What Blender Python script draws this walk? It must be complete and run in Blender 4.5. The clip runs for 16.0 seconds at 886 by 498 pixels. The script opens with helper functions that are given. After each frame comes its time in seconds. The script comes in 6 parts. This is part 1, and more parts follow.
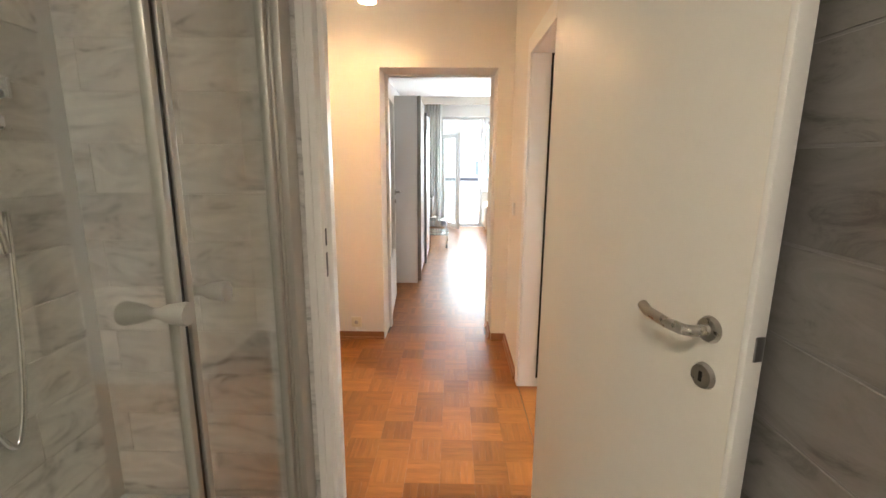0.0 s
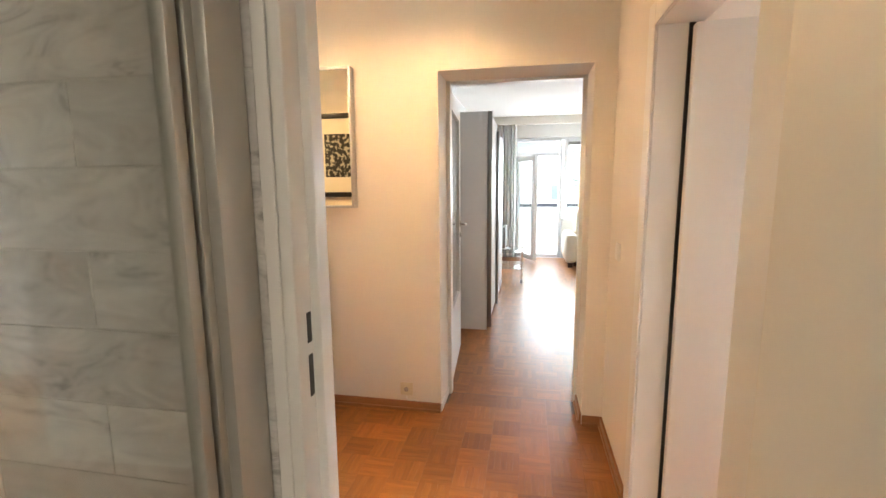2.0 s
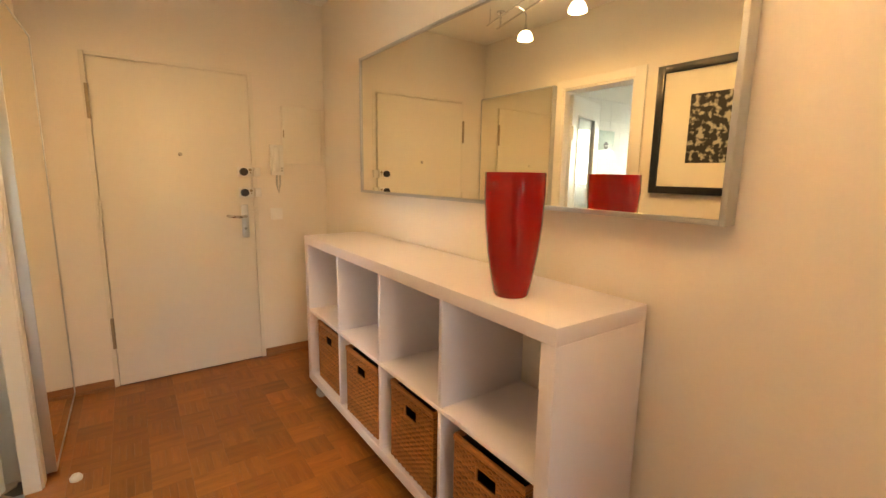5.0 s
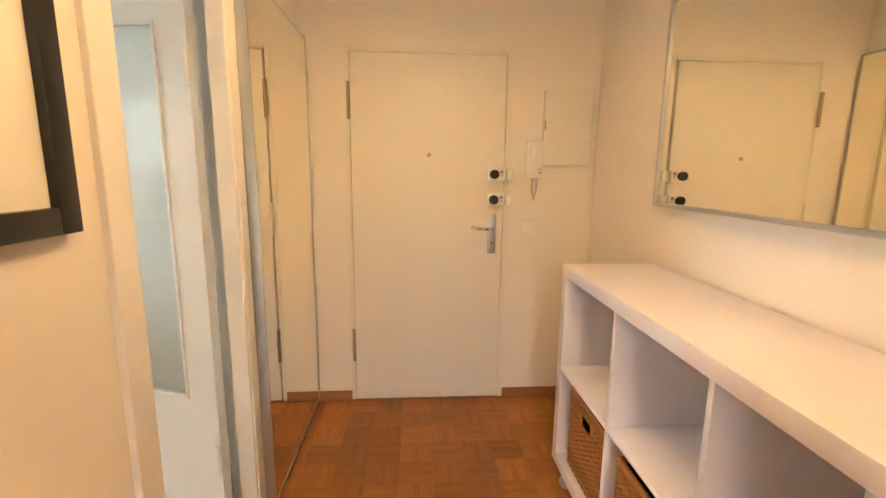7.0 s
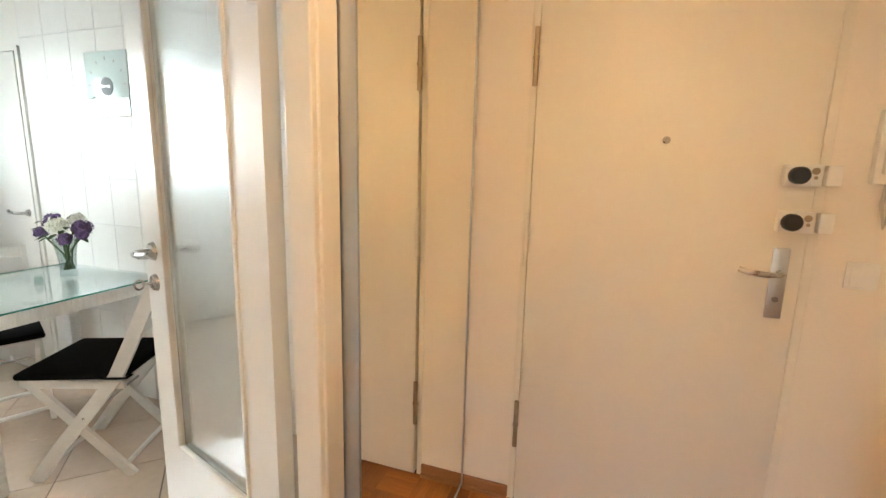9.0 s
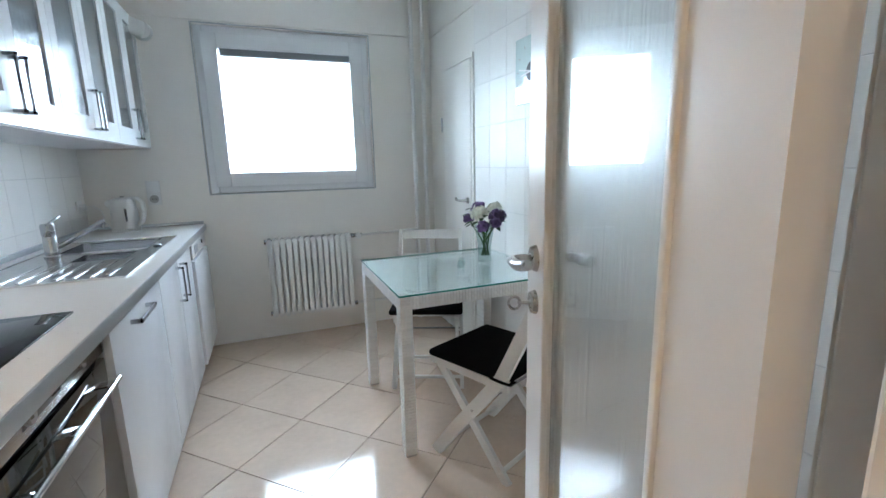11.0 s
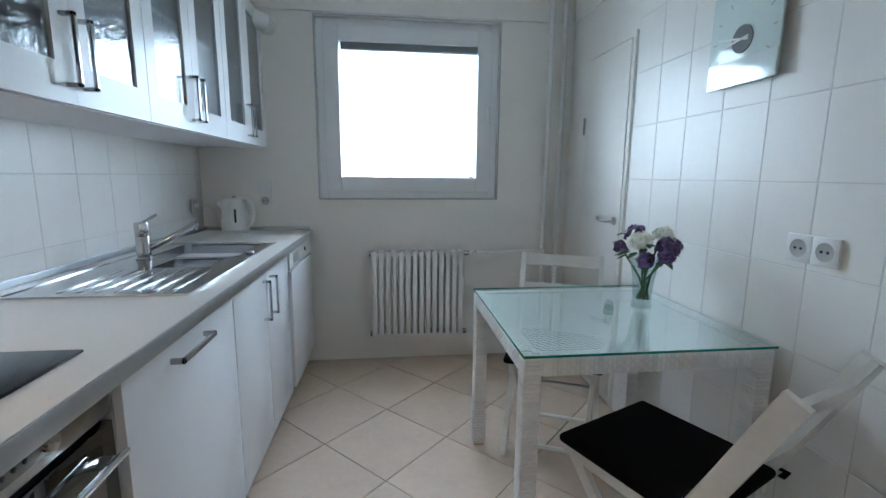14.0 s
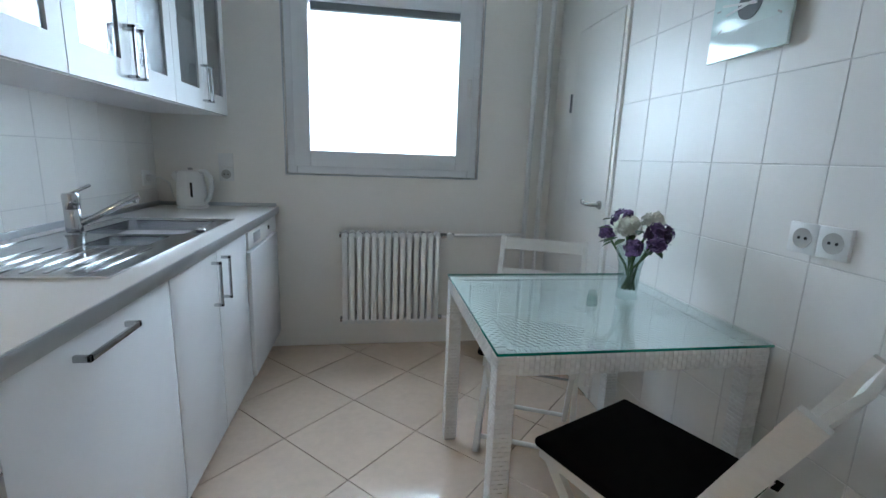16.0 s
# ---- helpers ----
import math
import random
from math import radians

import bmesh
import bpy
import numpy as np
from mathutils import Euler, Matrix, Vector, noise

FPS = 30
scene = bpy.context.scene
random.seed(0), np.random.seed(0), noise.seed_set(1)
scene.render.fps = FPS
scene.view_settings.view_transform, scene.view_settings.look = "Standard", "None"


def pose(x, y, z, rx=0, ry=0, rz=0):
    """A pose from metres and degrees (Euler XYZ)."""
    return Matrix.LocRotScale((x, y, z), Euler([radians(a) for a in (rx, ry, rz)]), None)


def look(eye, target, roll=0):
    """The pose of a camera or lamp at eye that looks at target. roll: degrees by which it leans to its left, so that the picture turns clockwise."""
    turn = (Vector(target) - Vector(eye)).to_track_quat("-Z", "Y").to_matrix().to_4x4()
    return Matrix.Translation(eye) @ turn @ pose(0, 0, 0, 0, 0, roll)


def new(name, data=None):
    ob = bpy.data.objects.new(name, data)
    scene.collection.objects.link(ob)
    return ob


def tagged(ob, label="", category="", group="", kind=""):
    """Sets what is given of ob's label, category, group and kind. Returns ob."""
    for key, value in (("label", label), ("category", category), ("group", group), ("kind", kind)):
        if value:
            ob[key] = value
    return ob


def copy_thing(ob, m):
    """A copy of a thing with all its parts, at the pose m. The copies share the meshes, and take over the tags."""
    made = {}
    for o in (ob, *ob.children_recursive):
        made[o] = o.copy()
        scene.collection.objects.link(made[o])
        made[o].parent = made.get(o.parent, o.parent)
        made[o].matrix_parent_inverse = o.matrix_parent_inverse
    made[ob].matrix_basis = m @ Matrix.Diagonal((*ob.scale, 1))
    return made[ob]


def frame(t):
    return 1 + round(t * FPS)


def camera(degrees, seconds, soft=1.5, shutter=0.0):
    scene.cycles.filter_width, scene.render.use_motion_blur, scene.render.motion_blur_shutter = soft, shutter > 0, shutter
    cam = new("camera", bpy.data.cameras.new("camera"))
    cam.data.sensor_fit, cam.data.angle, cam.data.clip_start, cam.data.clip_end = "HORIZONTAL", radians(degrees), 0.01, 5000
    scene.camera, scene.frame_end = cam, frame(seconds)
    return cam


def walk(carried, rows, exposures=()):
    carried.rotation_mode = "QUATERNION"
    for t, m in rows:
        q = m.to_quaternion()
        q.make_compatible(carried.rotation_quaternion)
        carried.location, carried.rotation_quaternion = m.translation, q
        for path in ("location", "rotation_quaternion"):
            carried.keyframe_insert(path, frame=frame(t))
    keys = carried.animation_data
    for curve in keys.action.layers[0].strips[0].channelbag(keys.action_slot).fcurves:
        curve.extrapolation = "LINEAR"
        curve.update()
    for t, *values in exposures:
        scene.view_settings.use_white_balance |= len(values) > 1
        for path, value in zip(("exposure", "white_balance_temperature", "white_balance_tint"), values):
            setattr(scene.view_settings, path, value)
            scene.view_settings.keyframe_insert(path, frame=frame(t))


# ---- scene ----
cam = camera(89.9, 16.0)
PATH = [
    (0, (0.694, 0.499, 1.352), (0.651, 2.458, 0.955), 0.4),
    (0.5, (0.68, 0.632, 1.364), (0.263, 2.552, 0.989), -1.2),
    (1, (0.665, 0.781, 1.373), (0.127, 2.68, 1.053), -0.7),
    (1.5, (0.671, 0.972, 1.389), (0.211, 2.895, 1.086), -0.9),
    (2, (0.668, 1.236, 1.358), (0.297, 3.18, 1.068), -0.5),
    (2.5, (0.662, 1.484, 1.339), (0.317, 3.432, 1.045), 0.1),
    (3, (0.639, 1.751, 1.324), (0.323, 3.703, 1.023), 0.4),
    (3.5, (0.593, 1.993, 1.325), (0.14, 3.916, 1.013), 0.9),
    (4, (0.523, 2.238, 1.339), (-0.355, 4.005, 1.007), 1.2),
    (4.5, (0.368, 2.375, 1.336), (-0.914, 3.873, 1.002), 1.2),
    (5, (0.178, 2.476, 1.339), (-1.436, 3.61, 1.009), 0.9),
    (5.2, (0.127, 2.499, 1.347), (-1.584, 3.481, 1.018), 0.6),
    (7.5, (-0.845, 2.709, 1.357), (-2.811, 2.647, 0.999), 0.8),
    (8, (-1.069, 2.739, 1.353), (-3.018, 2.474, 0.991), 0.9),
    (8.5, (-1.281, 2.642, 1.342), (-3.213, 2.266, 0.984), 1.3),
    (9, (-1.46, 2.56, 1.327), (-3.321, 1.916, 0.979), 1.4),
    (9.5, (-1.626, 2.513, 1.314), (-3.27, 1.428, 0.968), 1.0),
    (10, (-1.721, 2.396, 1.309), (-3.053, 0.947, 0.948), 0.3),
    (10.2, (-1.757, 2.324, 1.304), (-2.984, 0.788, 0.938), -0.2),
    (12.3, (-1.923, 1.949, 1.241), (-1.997, -0.012, 0.855), -1.0),
    (12.5, (-1.923, 1.911, 1.241), (-1.99, -0.051, 0.858), -0.9),
    (13, (-1.924, 1.788, 1.255), (-2.035, -0.177, 0.901), -0.5),
    (13.5, (-1.925, 1.694, 1.26), (-2.111, -0.272, 0.945), 0.1),
    (14, (-1.956, 1.599, 1.25), (-2.189, -0.36, 0.925), 0.5),
    (14.5, (-1.997, 1.503, 1.238), (-2.318, -0.439, 0.882), 1.1),
    (15, (-2.033, 1.465, 1.229), (-2.456, -0.451, 0.845), 1.9),
    (15.5, (-2.055, 1.452, 1.226), (-2.498, -0.457, 0.827), 2.2),
    (16, (-2.018, 1.446, 1.225), (-2.328, -0.488, 0.822), 2.1),
]
EXPOSURES = [(0.0, 2.40, 6450, 10), (2.5, 2.28, 6600, 10), (4.0, 1.95, 6700, 10), (5.0, 1.95, 7900, 10), (7.5, 2.3, 7000, 10), (8.5, 2.25, 6900, 10),
             (10.0, 1.95, 5850, 10), (12.5, 1.17, 5440, 9), (16.0, 1.06, 5480, 9)]
walk(cam, [(t, look(eye, target, roll)) for t, eye, target, roll in PATH], EXPOSURES)

# world, lamps and exposure
world = bpy.data.worlds.new("world")
scene.world = world
world.use_nodes = True
wn = world.node_tree
sky = wn.nodes.new("ShaderNodeTexSky")
sky.sky_type = "NISHITA"
sky.sun_disc = False
sky.sun_elevation = radians(42)
sky.sun_rotation = radians(-90)
wn.links.new(sky.outputs[0], wn.nodes["Background"].inputs[0])
wn.nodes["Background"].inputs[1].default_value = 0.15


def lamp(name, kind, m, power, colour, size=0.1, size_y=0.0, spread=180):
    data = bpy.data.lights.new(name, kind)
    data.energy, data.color = power, colour
    if kind == "AREA":
        data.size, data.spread = size, radians(spread)
        if size_y:
            data.shape, data.size_y = "RECTANGLE", size_y
    elif kind == "POINT":
        data.shadow_soft_size = size
    ob = new(name, data)
    ob.matrix_world = m
    return ob


sun = bpy.data.lights.new("sun", "SUN")
sun.energy, sun.angle, sun.color = 2.5, radians(0.6), (1.0, 0.95, 0.88)
new("sun", sun).matrix_world = look((0, 0, 20), (7.4, 0.3, 13.3))

DAY = (0.86, 0.93, 1.0)
WARM = (1.0, 0.60, 0.26)
lamp("kitchen_window_light", "AREA", look((-2.1, -2.5, 3.0), (-2.1, 0.4, 0.3)), 66, DAY, 2.0, 1.3)
lamp("kitchen_ground_light", "AREA", look((-2.095, -2.45, 0.30), (-2.095, 0.6, 2.60)), 35, DAY, 2.2, 1.2)
lamp("kitchen_sky_light", "AREA", look((-4.5, -8.0, 3.9), (-4.5, 0.0, 3.9)), 2750, DAY, 24.0, 8.4)
lamp("living_window_light", "AREA", look((2.1, 9.72, 1.40), (2.1, 5.0, 1.30)), 34, DAY, 3.0, 1.3)
lamp("bedroom_window_light", "AREA", look((5.4, 2.2, 2.8), (2.0, 2.3, 0.6)), 200, DAY, 1.2, 1.2)

# ---- materials ----
MATS = {}


def surf(name, base, rough=0.5, metal=0.0, var=0.06, scale=3.0, fine=40.0, bump=0.1, stretch=(1, 1, 1), per_piece=0.0,
         coat=0.0, spec=0.5, island=0.0):
    """A principled surface with two scales of tone, roughness and relief."""
    if name in MATS:
        return MATS[name]
    m = bpy.data.materials.new(name)
    m.use_nodes = True
    t = m.node_tree
    n, ln = t.nodes, t.links
    b = n["Principled BSDF"]
    tc = n.new("ShaderNodeTexCoord")
    mp = n.new("ShaderNodeMapping")
    mp.inputs["Scale"].default_value = stretch
    ln.new(tc.outputs["Object"], mp.inputs["Vector"])
    info = n.new("ShaderNodeObjectInfo")
    if per_piece or island:
        geo = n.new("ShaderNodeNewGeometry")
        add = n.new("ShaderNodeMath")
        add.operation = "ADD"
        ln.new(info.outputs["Random"], add.inputs[0])
        ln.new(geo.outputs["Random Per Island"], add.inputs[1])
        mul = n.new("ShaderNodeMath")
        mul.operation = "MULTIPLY"
        mul.inputs[1].default_value = 37.0
        ln.new(add.outputs[0], mul.inputs[0])
        ln.new(mul.outputs[0], mp.inputs["Location"])
    big = n.new("ShaderNodeTexNoise")
    big.inputs["Scale"].default_value, big.inputs["Detail"].default_value = scale, 5
    small = n.new("ShaderNodeTexNoise")
    small.inputs["Scale"].default_value, small.inputs["Detail"].default_value = fine, 6
    ln.new(mp.outputs[0], big.inputs["Vector"])
    ln.new(mp.outputs[0], small.inputs["Vector"])
    mix = n.new("ShaderNodeMath")
    mix.operation = "MULTIPLY_ADD"
    mix.inputs[1].default_value, mix.inputs[2].default_value = 0.6, 0.0
    ln.new(big.outputs["Fac"], mix.inputs[0])
    mix2 = n.new("ShaderNodeMath")
    mix2.operation = "MULTIPLY_ADD"
    mix2.inputs[1].default_value = 0.4
    ln.new(small.outputs["Fac"], mix2.inputs[0])
    ln.new(mix.outputs[0], mix2.inputs[2])
    val = n.new("ShaderNodeMapRange")
    val.inputs["From Min"].default_value, val.inputs["From Max"].default_value = 0.3, 0.7
    val.inputs["To Min"].default_value, val.inputs["To Max"].default_value = 1 - var, 1 + var
    ln.new(mix2.outputs[0], val.inputs["Value"])
    hsv = n.new("ShaderNodeHueSaturation")
    hsv.inputs["Color"].default_value = (*base, 1)
    if per_piece or island:
        rnd = n.new("ShaderNodeMapRange")
        rnd.inputs["To Min"].default_value, rnd.inputs["To Max"].default_value = 1 - per_piece, 1 + per_piece
        ln.new(info.outputs["Random"], rnd.inputs["Value"])
        isl = n.new("ShaderNodeMapRange")
        isl.inputs["To Min"].default_value, isl.inputs["To Max"].default_value = 1 - island, 1 + island
        ln.new(geo.outputs["Random Per Island"], isl.inputs["Value"])
        m1 = n.new("ShaderNodeMath")
        m1.operation = "MULTIPLY"
        ln.new(rnd.outputs[0], m1.inputs[0])
        ln.new(isl.outputs[0], m1.inputs[1])
        m2 = n.new("ShaderNodeMath")
        m2.operation = "MULTIPLY"
        ln.new(m1.outputs[0], m2.inputs[0])
        ln.new(val.outputs[0], m2.inputs[1])
        ln.new(m2.outputs[0], hsv.inputs["Value"])
    else:
        ln.new(val.outputs[0], hsv.inputs["Value"])
    ln.new(hsv.outputs[0], b.inputs["Base Color"])
    rr = n.new("ShaderNodeMapRange")
    rr.inputs["To Min"].default_value, rr.inputs["To Max"].default_value = max(0.02, rough * 0.8), min(1, rough * 1.2)
    ln.new(small.outputs["Fac"], rr.inputs["Value"])
    ln.new(rr.outputs[0], b.inputs["Roughness"])
    b.inputs["Metallic"].default_value = metal
    b.inputs["Coat Weight"].default_value = coat
    b.inputs["Specular IOR Level"].default_value = spec
    if bump:
        bp = n.new("ShaderNodeBump")
        bp.inputs["Strength"].default_value, bp.inputs["Distance"].default_value = bump, 0.004
        ln.new(mix2.outputs[0], bp.inputs["Height"])
        ln.new(bp.outputs[0], b.inputs["Normal"])
    MATS[name] = m
    return m


def glassy(name, colour=(1, 1, 1), rough=0.0, thin=True, tint=0.9, alpha_mix=0.12):
    """Clear pane: a fresnel-weighted gloss over plain transmission."""
    m = bpy.data.materials.new(name)
    m.use_nodes = True
    t = m.node_tree
    n, ln = t.nodes, t.links
    n.remove(n["Principled BSDF"])
    clear = n.new("ShaderNodeBsdfTransparent")
    clear.inputs[0].default_value = (colour[0] * tint, colour[1] * tint, colour[2] * tint, 1)
    gloss = n.new("ShaderNodeBsdfGlossy")
    gloss.inputs["Roughness"].default_value = rough
    lw = n.new("ShaderNodeLayerWeight")
    lw.inputs[0].default_value = 0.5
    pw = n.new("ShaderNodeMath")
    pw.operation = "POWER"
    pw.inputs[1].default_value = 4.5
    ln.new(lw.outputs["Facing"], pw.inputs[0])
    fr = n.new("ShaderNodeMapRange")
    fr.inputs["To Min"].default_value, fr.inputs["To Max"].default_value = 0.045, 0.85
    ln.new(pw.outputs[0], fr.inputs["Value"])
    mx = n.new("ShaderNodeMixShader")
    ln.new(fr.outputs[0], mx.inputs[0])
    ln.new(clear.outputs[0], mx.inputs[1])
    ln.new(gloss.outputs[0], mx.inputs[2])
    ln.new(mx.outputs[0], n["Material Output"].inputs[0])
    MATS[name] = m
    return m


def frosted(name, colour, rough, relief, strength=0.3):
    """Textured glass: rough transmission with a rippled relief."""
    m = bpy.data.materials.new(name)
    m.use_nodes = True
    t = m.node_tree
    n, ln = t.nodes, t.links
    b = n["Principled BSDF"]
    b.inputs["Base Color"].default_value = (*colour, 1)
    b.inputs["Transmission Weight"].default_value = 1.0
    b.inputs["Roughness"].default_value = rough
    b.inputs["IOR"].default_value = 1.35
    tc = n.new("ShaderNodeTexCoord")
    mp = n.new("ShaderNodeMapping")
    mp.inputs["Scale"].default_value = relief
    ns = n.new("ShaderNodeTexNoise")
    ns.inputs["Scale"].default_value = 1.0
    bp = n.new("ShaderNodeBump")
    bp.inputs["Strength"].default_value, bp.inputs["Distance"].default_value = strength, 0.004
    ln.new(tc.outputs["Object"], mp.inputs["Vector"])
    ln.new(mp.outputs[0], ns.inputs["Vector"])
    ln.new(ns.outputs["Fac"], bp.inputs["Height"])
    ln.new(bp.outputs[0], b.inputs["Normal"])
    MATS[name] = m
    return m


def marble(name, dark, light, rough, per_piece):
    """Grey stone-look ceramic with drawn-out veins, each tile its own cut."""
    m = bpy.data.materials.new(name)
    m.use_nodes = True
    t = m.node_tree
    n, ln = t.nodes, t.links
    b = n["Principled BSDF"]
    tc = n.new("ShaderNodeTexCoord")
    info = n.new("ShaderNodeObjectInfo")
    mul = n.new("ShaderNodeMath")
    mul.operation = "MULTIPLY"
    mul.inputs[1].default_value = 53.0
    ln.new(info.outputs["Random"], mul.inputs[0])
    mp = n.new("ShaderNodeMapping")
    mp.inputs["Scale"].default_value = (2.6, 2.6, 6.5)
    mp.inputs["Rotation"].default_value = (0.35, 0.42, 0)
    ln.new(tc.outputs["Object"], mp.inputs["Vector"])
    ln.new(mul.outputs[0], mp.inputs["Location"])
    ns = n.new("ShaderNodeTexNoise")
    ns.inputs["Scale"].default_value, ns.inputs["Detail"].default_value = 1.6, 9
    ns.inputs["Roughness"].default_value, ns.inputs["Distortion"].default_value = 0.70, 1.6
    ln.new(mp.outputs[0], ns.inputs["Vector"])
    rp = n.new("ShaderNodeValToRGB")
    rp.color_ramp.elements[0].position, rp.color_ramp.elements[0].color = 0.33, (*dark, 1)
    rp.color_ramp.elements[1].position, rp.color_ramp.elements[1].color = 0.62, (*light, 1)
    e = rp.color_ramp.elements.new(0.44)
    e.color = (*[0.35 * a + 0.65 * c for a, c in zip(dark, light)], 1)
    ln.new(ns.outputs["Fac"], rp.inputs[0])
    rnd = n.new("ShaderNodeMapRange")
    rnd.inputs["To Min"].default_value, rnd.inputs["To Max"].default_value = 1 - per_piece, 1 + per_piece
    ln.new(info.outputs["Random"], rnd.inputs["Value"])
    hsv = n.new("ShaderNodeHueSaturation")
    ln.new(rp.outputs[0], hsv.inputs["Color"])
    ln.new(rnd.outputs[0], hsv.inputs["Value"])
    ln.new(hsv.outputs[0], b.inputs["Base Color"])
    b.inputs["Roughness"].default_value = rough
    bp = n.new("ShaderNodeBump")
    bp.inputs["Strength"].default_value, bp.inputs["Distance"].default_value = 0.08, 0.003
    ln.new(ns.outputs["Fac"], bp.inputs["Height"])
    ln.new(bp.outputs[0], b.inputs["Normal"])
    MATS[name] = m
    return m


def glow(name, colour, strength):
    m = bpy.data.materials.new(name)
    m.use_nodes = True
    b = m.node_tree.nodes["Principled BSDF"]
    b.inputs["Base Color"].default_value = (*colour, 1)
    b.inputs["Emission Color"].default_value = (*colour, 1)
    b.inputs["Emission Strength"].default_value = strength
    MATS[name] = m
    return m


plaster = surf("plaster_paint", (0.80, 0.755, 0.69), 0.75, var=0.025, scale=1.2, fine=90, bump=0.12)
kplaster = surf("kitchen_paint", (0.86, 0.835, 0.78), 0.55, var=0.02, scale=1.0, fine=70, bump=0.1)
white_ceiling = surf("ceiling_paint", (0.87, 0.86, 0.84), 0.85, var=0.02, scale=1.0, fine=60, bump=0.1)
lacquer = surf("white_lacquer", (0.80, 0.79, 0.76), 0.32, var=0.02, scale=2, fine=30, bump=0.03)
door_paint = surf("door_paint", (0.76, 0.73, 0.66), 0.38, var=0.02, scale=1.5, fine=25, bump=0.04)
gloss_white = surf("gloss_white", (0.82, 0.83, 0.84), 0.22, var=0.015, scale=1.5, fine=12, bump=0.015, spec=0.22)
shelf_laminate = surf("shelf_laminate", (0.76, 0.735, 0.80), 0.36, var=0.02, scale=2, fine=60, bump=0.03)
laminate = surf("white_laminate", (0.80, 0.78, 0.79), 0.38, var=0.02, scale=2, fine=60, bump=0.03)
worktop_mat = surf("worktop_laminate", (0.74, 0.72, 0.69), 0.30, var=0.03, scale=3, fine=120, bump=0.02)
alu = surf("brushed_aluminium", (0.55, 0.57, 0.59), 0.35, 1.0, var=0.04, scale=2, fine=80, bump=0.03)
steel = surf("stainless_steel", (0.43, 0.44, 0.45), 0.20, 1.0, var=0.05, scale=3, fine=90, bump=0.03)
steel_dark = surf("dark_steel", (0.30, 0.30, 0.29), 0.30, 1.0, var=0.05, scale=3, fine=90, bump=0.02)
chrome = surf("chrome", (0.80, 0.81, 0.82), 0.07, 1.0, var=0.02, bump=0.0)
nickel = surf("satin_nickel", (0.46, 0.44, 0.405), 0.28, 1.0, var=0.04, bump=0.02)
brass_dull = surf("aged_hinge_metal", (0.40, 0.33, 0.24), 0.40, 0.9, var=0.12, scale=20, bump=0.1)
black_plastic = surf("black_plastic", (0.012, 0.012, 0.013), 0.30, var=0.1, bump=0.02)
black_glass = surf("black_glass", (0.006, 0.007, 0.009), 0.05, var=0.05, bump=0.0, spec=0.2)
black_cloth = surf("black_cotton", (0.005, 0.005, 0.005), 0.95, var=0.25, scale=12, fine=300, bump=0.5, spec=0.05)
grey_plastic = surf("grey_plastic", (0.46, 0.45, 0.42), 0.35, var=0.04, bump=0.02)
white_plastic = surf("white_plastic", (0.80, 0.80, 0.78), 0.30, var=0.02, bump=0.01)
cream_plastic = surf("cream_plastic", (0.72, 0.66, 0.50), 0.35, var=0.03, bump=0.01)
red_glass = surf("red_vase_glass", (0.29, 0.0004, 0.001), 0.04, var=0.12, scale=6, fine=20, bump=0.0, stretch=(3, 3, 0.3), coat=0.3, spec=0.35)
parquet = surf("oak_mosaic_parquet", (0.27, 0.100, 0.022), 0.36, var=0.24, scale=5, fine=60, bump=0.08, stretch=(2, 14, 2), per_piece=0.25,
               island=0.2, coat=0.04, spec=0.42)
base_wood = surf("baseboard_wood", (0.30, 0.135, 0.055), 0.35, var=0.18, scale=4, fine=50, bump=0.08, stretch=(3, 3, 30))
wicker = surf("wicker", (0.34, 0.135, 0.036), 0.55, var=0.3, scale=25, fine=140, bump=0.3, island=0.22)
# painted shade inside baskets and under the sofa; also the dark sofa feet
shade_foot_brown = surf("shade_and_foot_brown", (0.04, 0.018, 0.008), 0.8, var=0.2, bump=0.2)
rattan_white = surf("white_rattan", (0.80, 0.80, 0.78), 0.40, var=0.05, scale=20, fine=120, bump=0.1, island=0.04)
chair_paint = surf("white_painted_wood", (0.79, 0.77, 0.72), 0.42, var=0.04, scale=6, fine=70, bump=0.08, stretch=(4, 4, 20))
floor_tile_mat = surf("beige_floor_tile", (0.66, 0.53, 0.41), 0.10, var=0.08, scale=4, fine=30, bump=0.02, per_piece=0.05, coat=0.3)
grout = surf("dark_grout", (0.15, 0.13, 0.115), 0.9, var=0.15, scale=10, bump=0.3)
white_tile = surf("white_wall_tile", (0.83, 0.81, 0.77), 0.36, var=0.02, scale=5, fine=14, bump=0.05, per_piece=0.015)
white_grout = surf("white_grout", (0.70, 0.685, 0.66), 0.8, var=0.06, scale=10, bump=0.2)
stone_light = marble("grey_marble_tile", (0.33, 0.32, 0.305), (0.71, 0.69, 0.66), 0.28, 0.13)
stone_dark = marble("dark_grey_tile", (0.10, 0.095, 0.088), (0.215, 0.205, 0.19), 0.35, 0.12)
tile_joint = surf("pale_joint", (0.60, 0.59, 0.56), 0.85, var=0.06, bump=0.2)
leather = surf("cream_leather", (0.70, 0.64, 0.52), 0.42, var=0.06, scale=5, fine=160, bump=0.25)
curtain_mat = surf("white_voile", (0.90, 0.90, 0.89), 0.9, var=0.03, bump=0.1)
cn, cl = curtain_mat.node_tree.nodes, curtain_mat.node_tree.links
sheer = cn.new("ShaderNodeBsdfTranslucent")
sheer.inputs[0].default_value = (0.92, 0.92, 0.90, 1)
both = cn.new("ShaderNodeMixShader")
both.inputs[0].default_value = 0.6
cl.new(cn["Principled BSDF"].outputs[0], both.inputs[1])
cl.new(sheer.outputs[0], both.inputs[2])
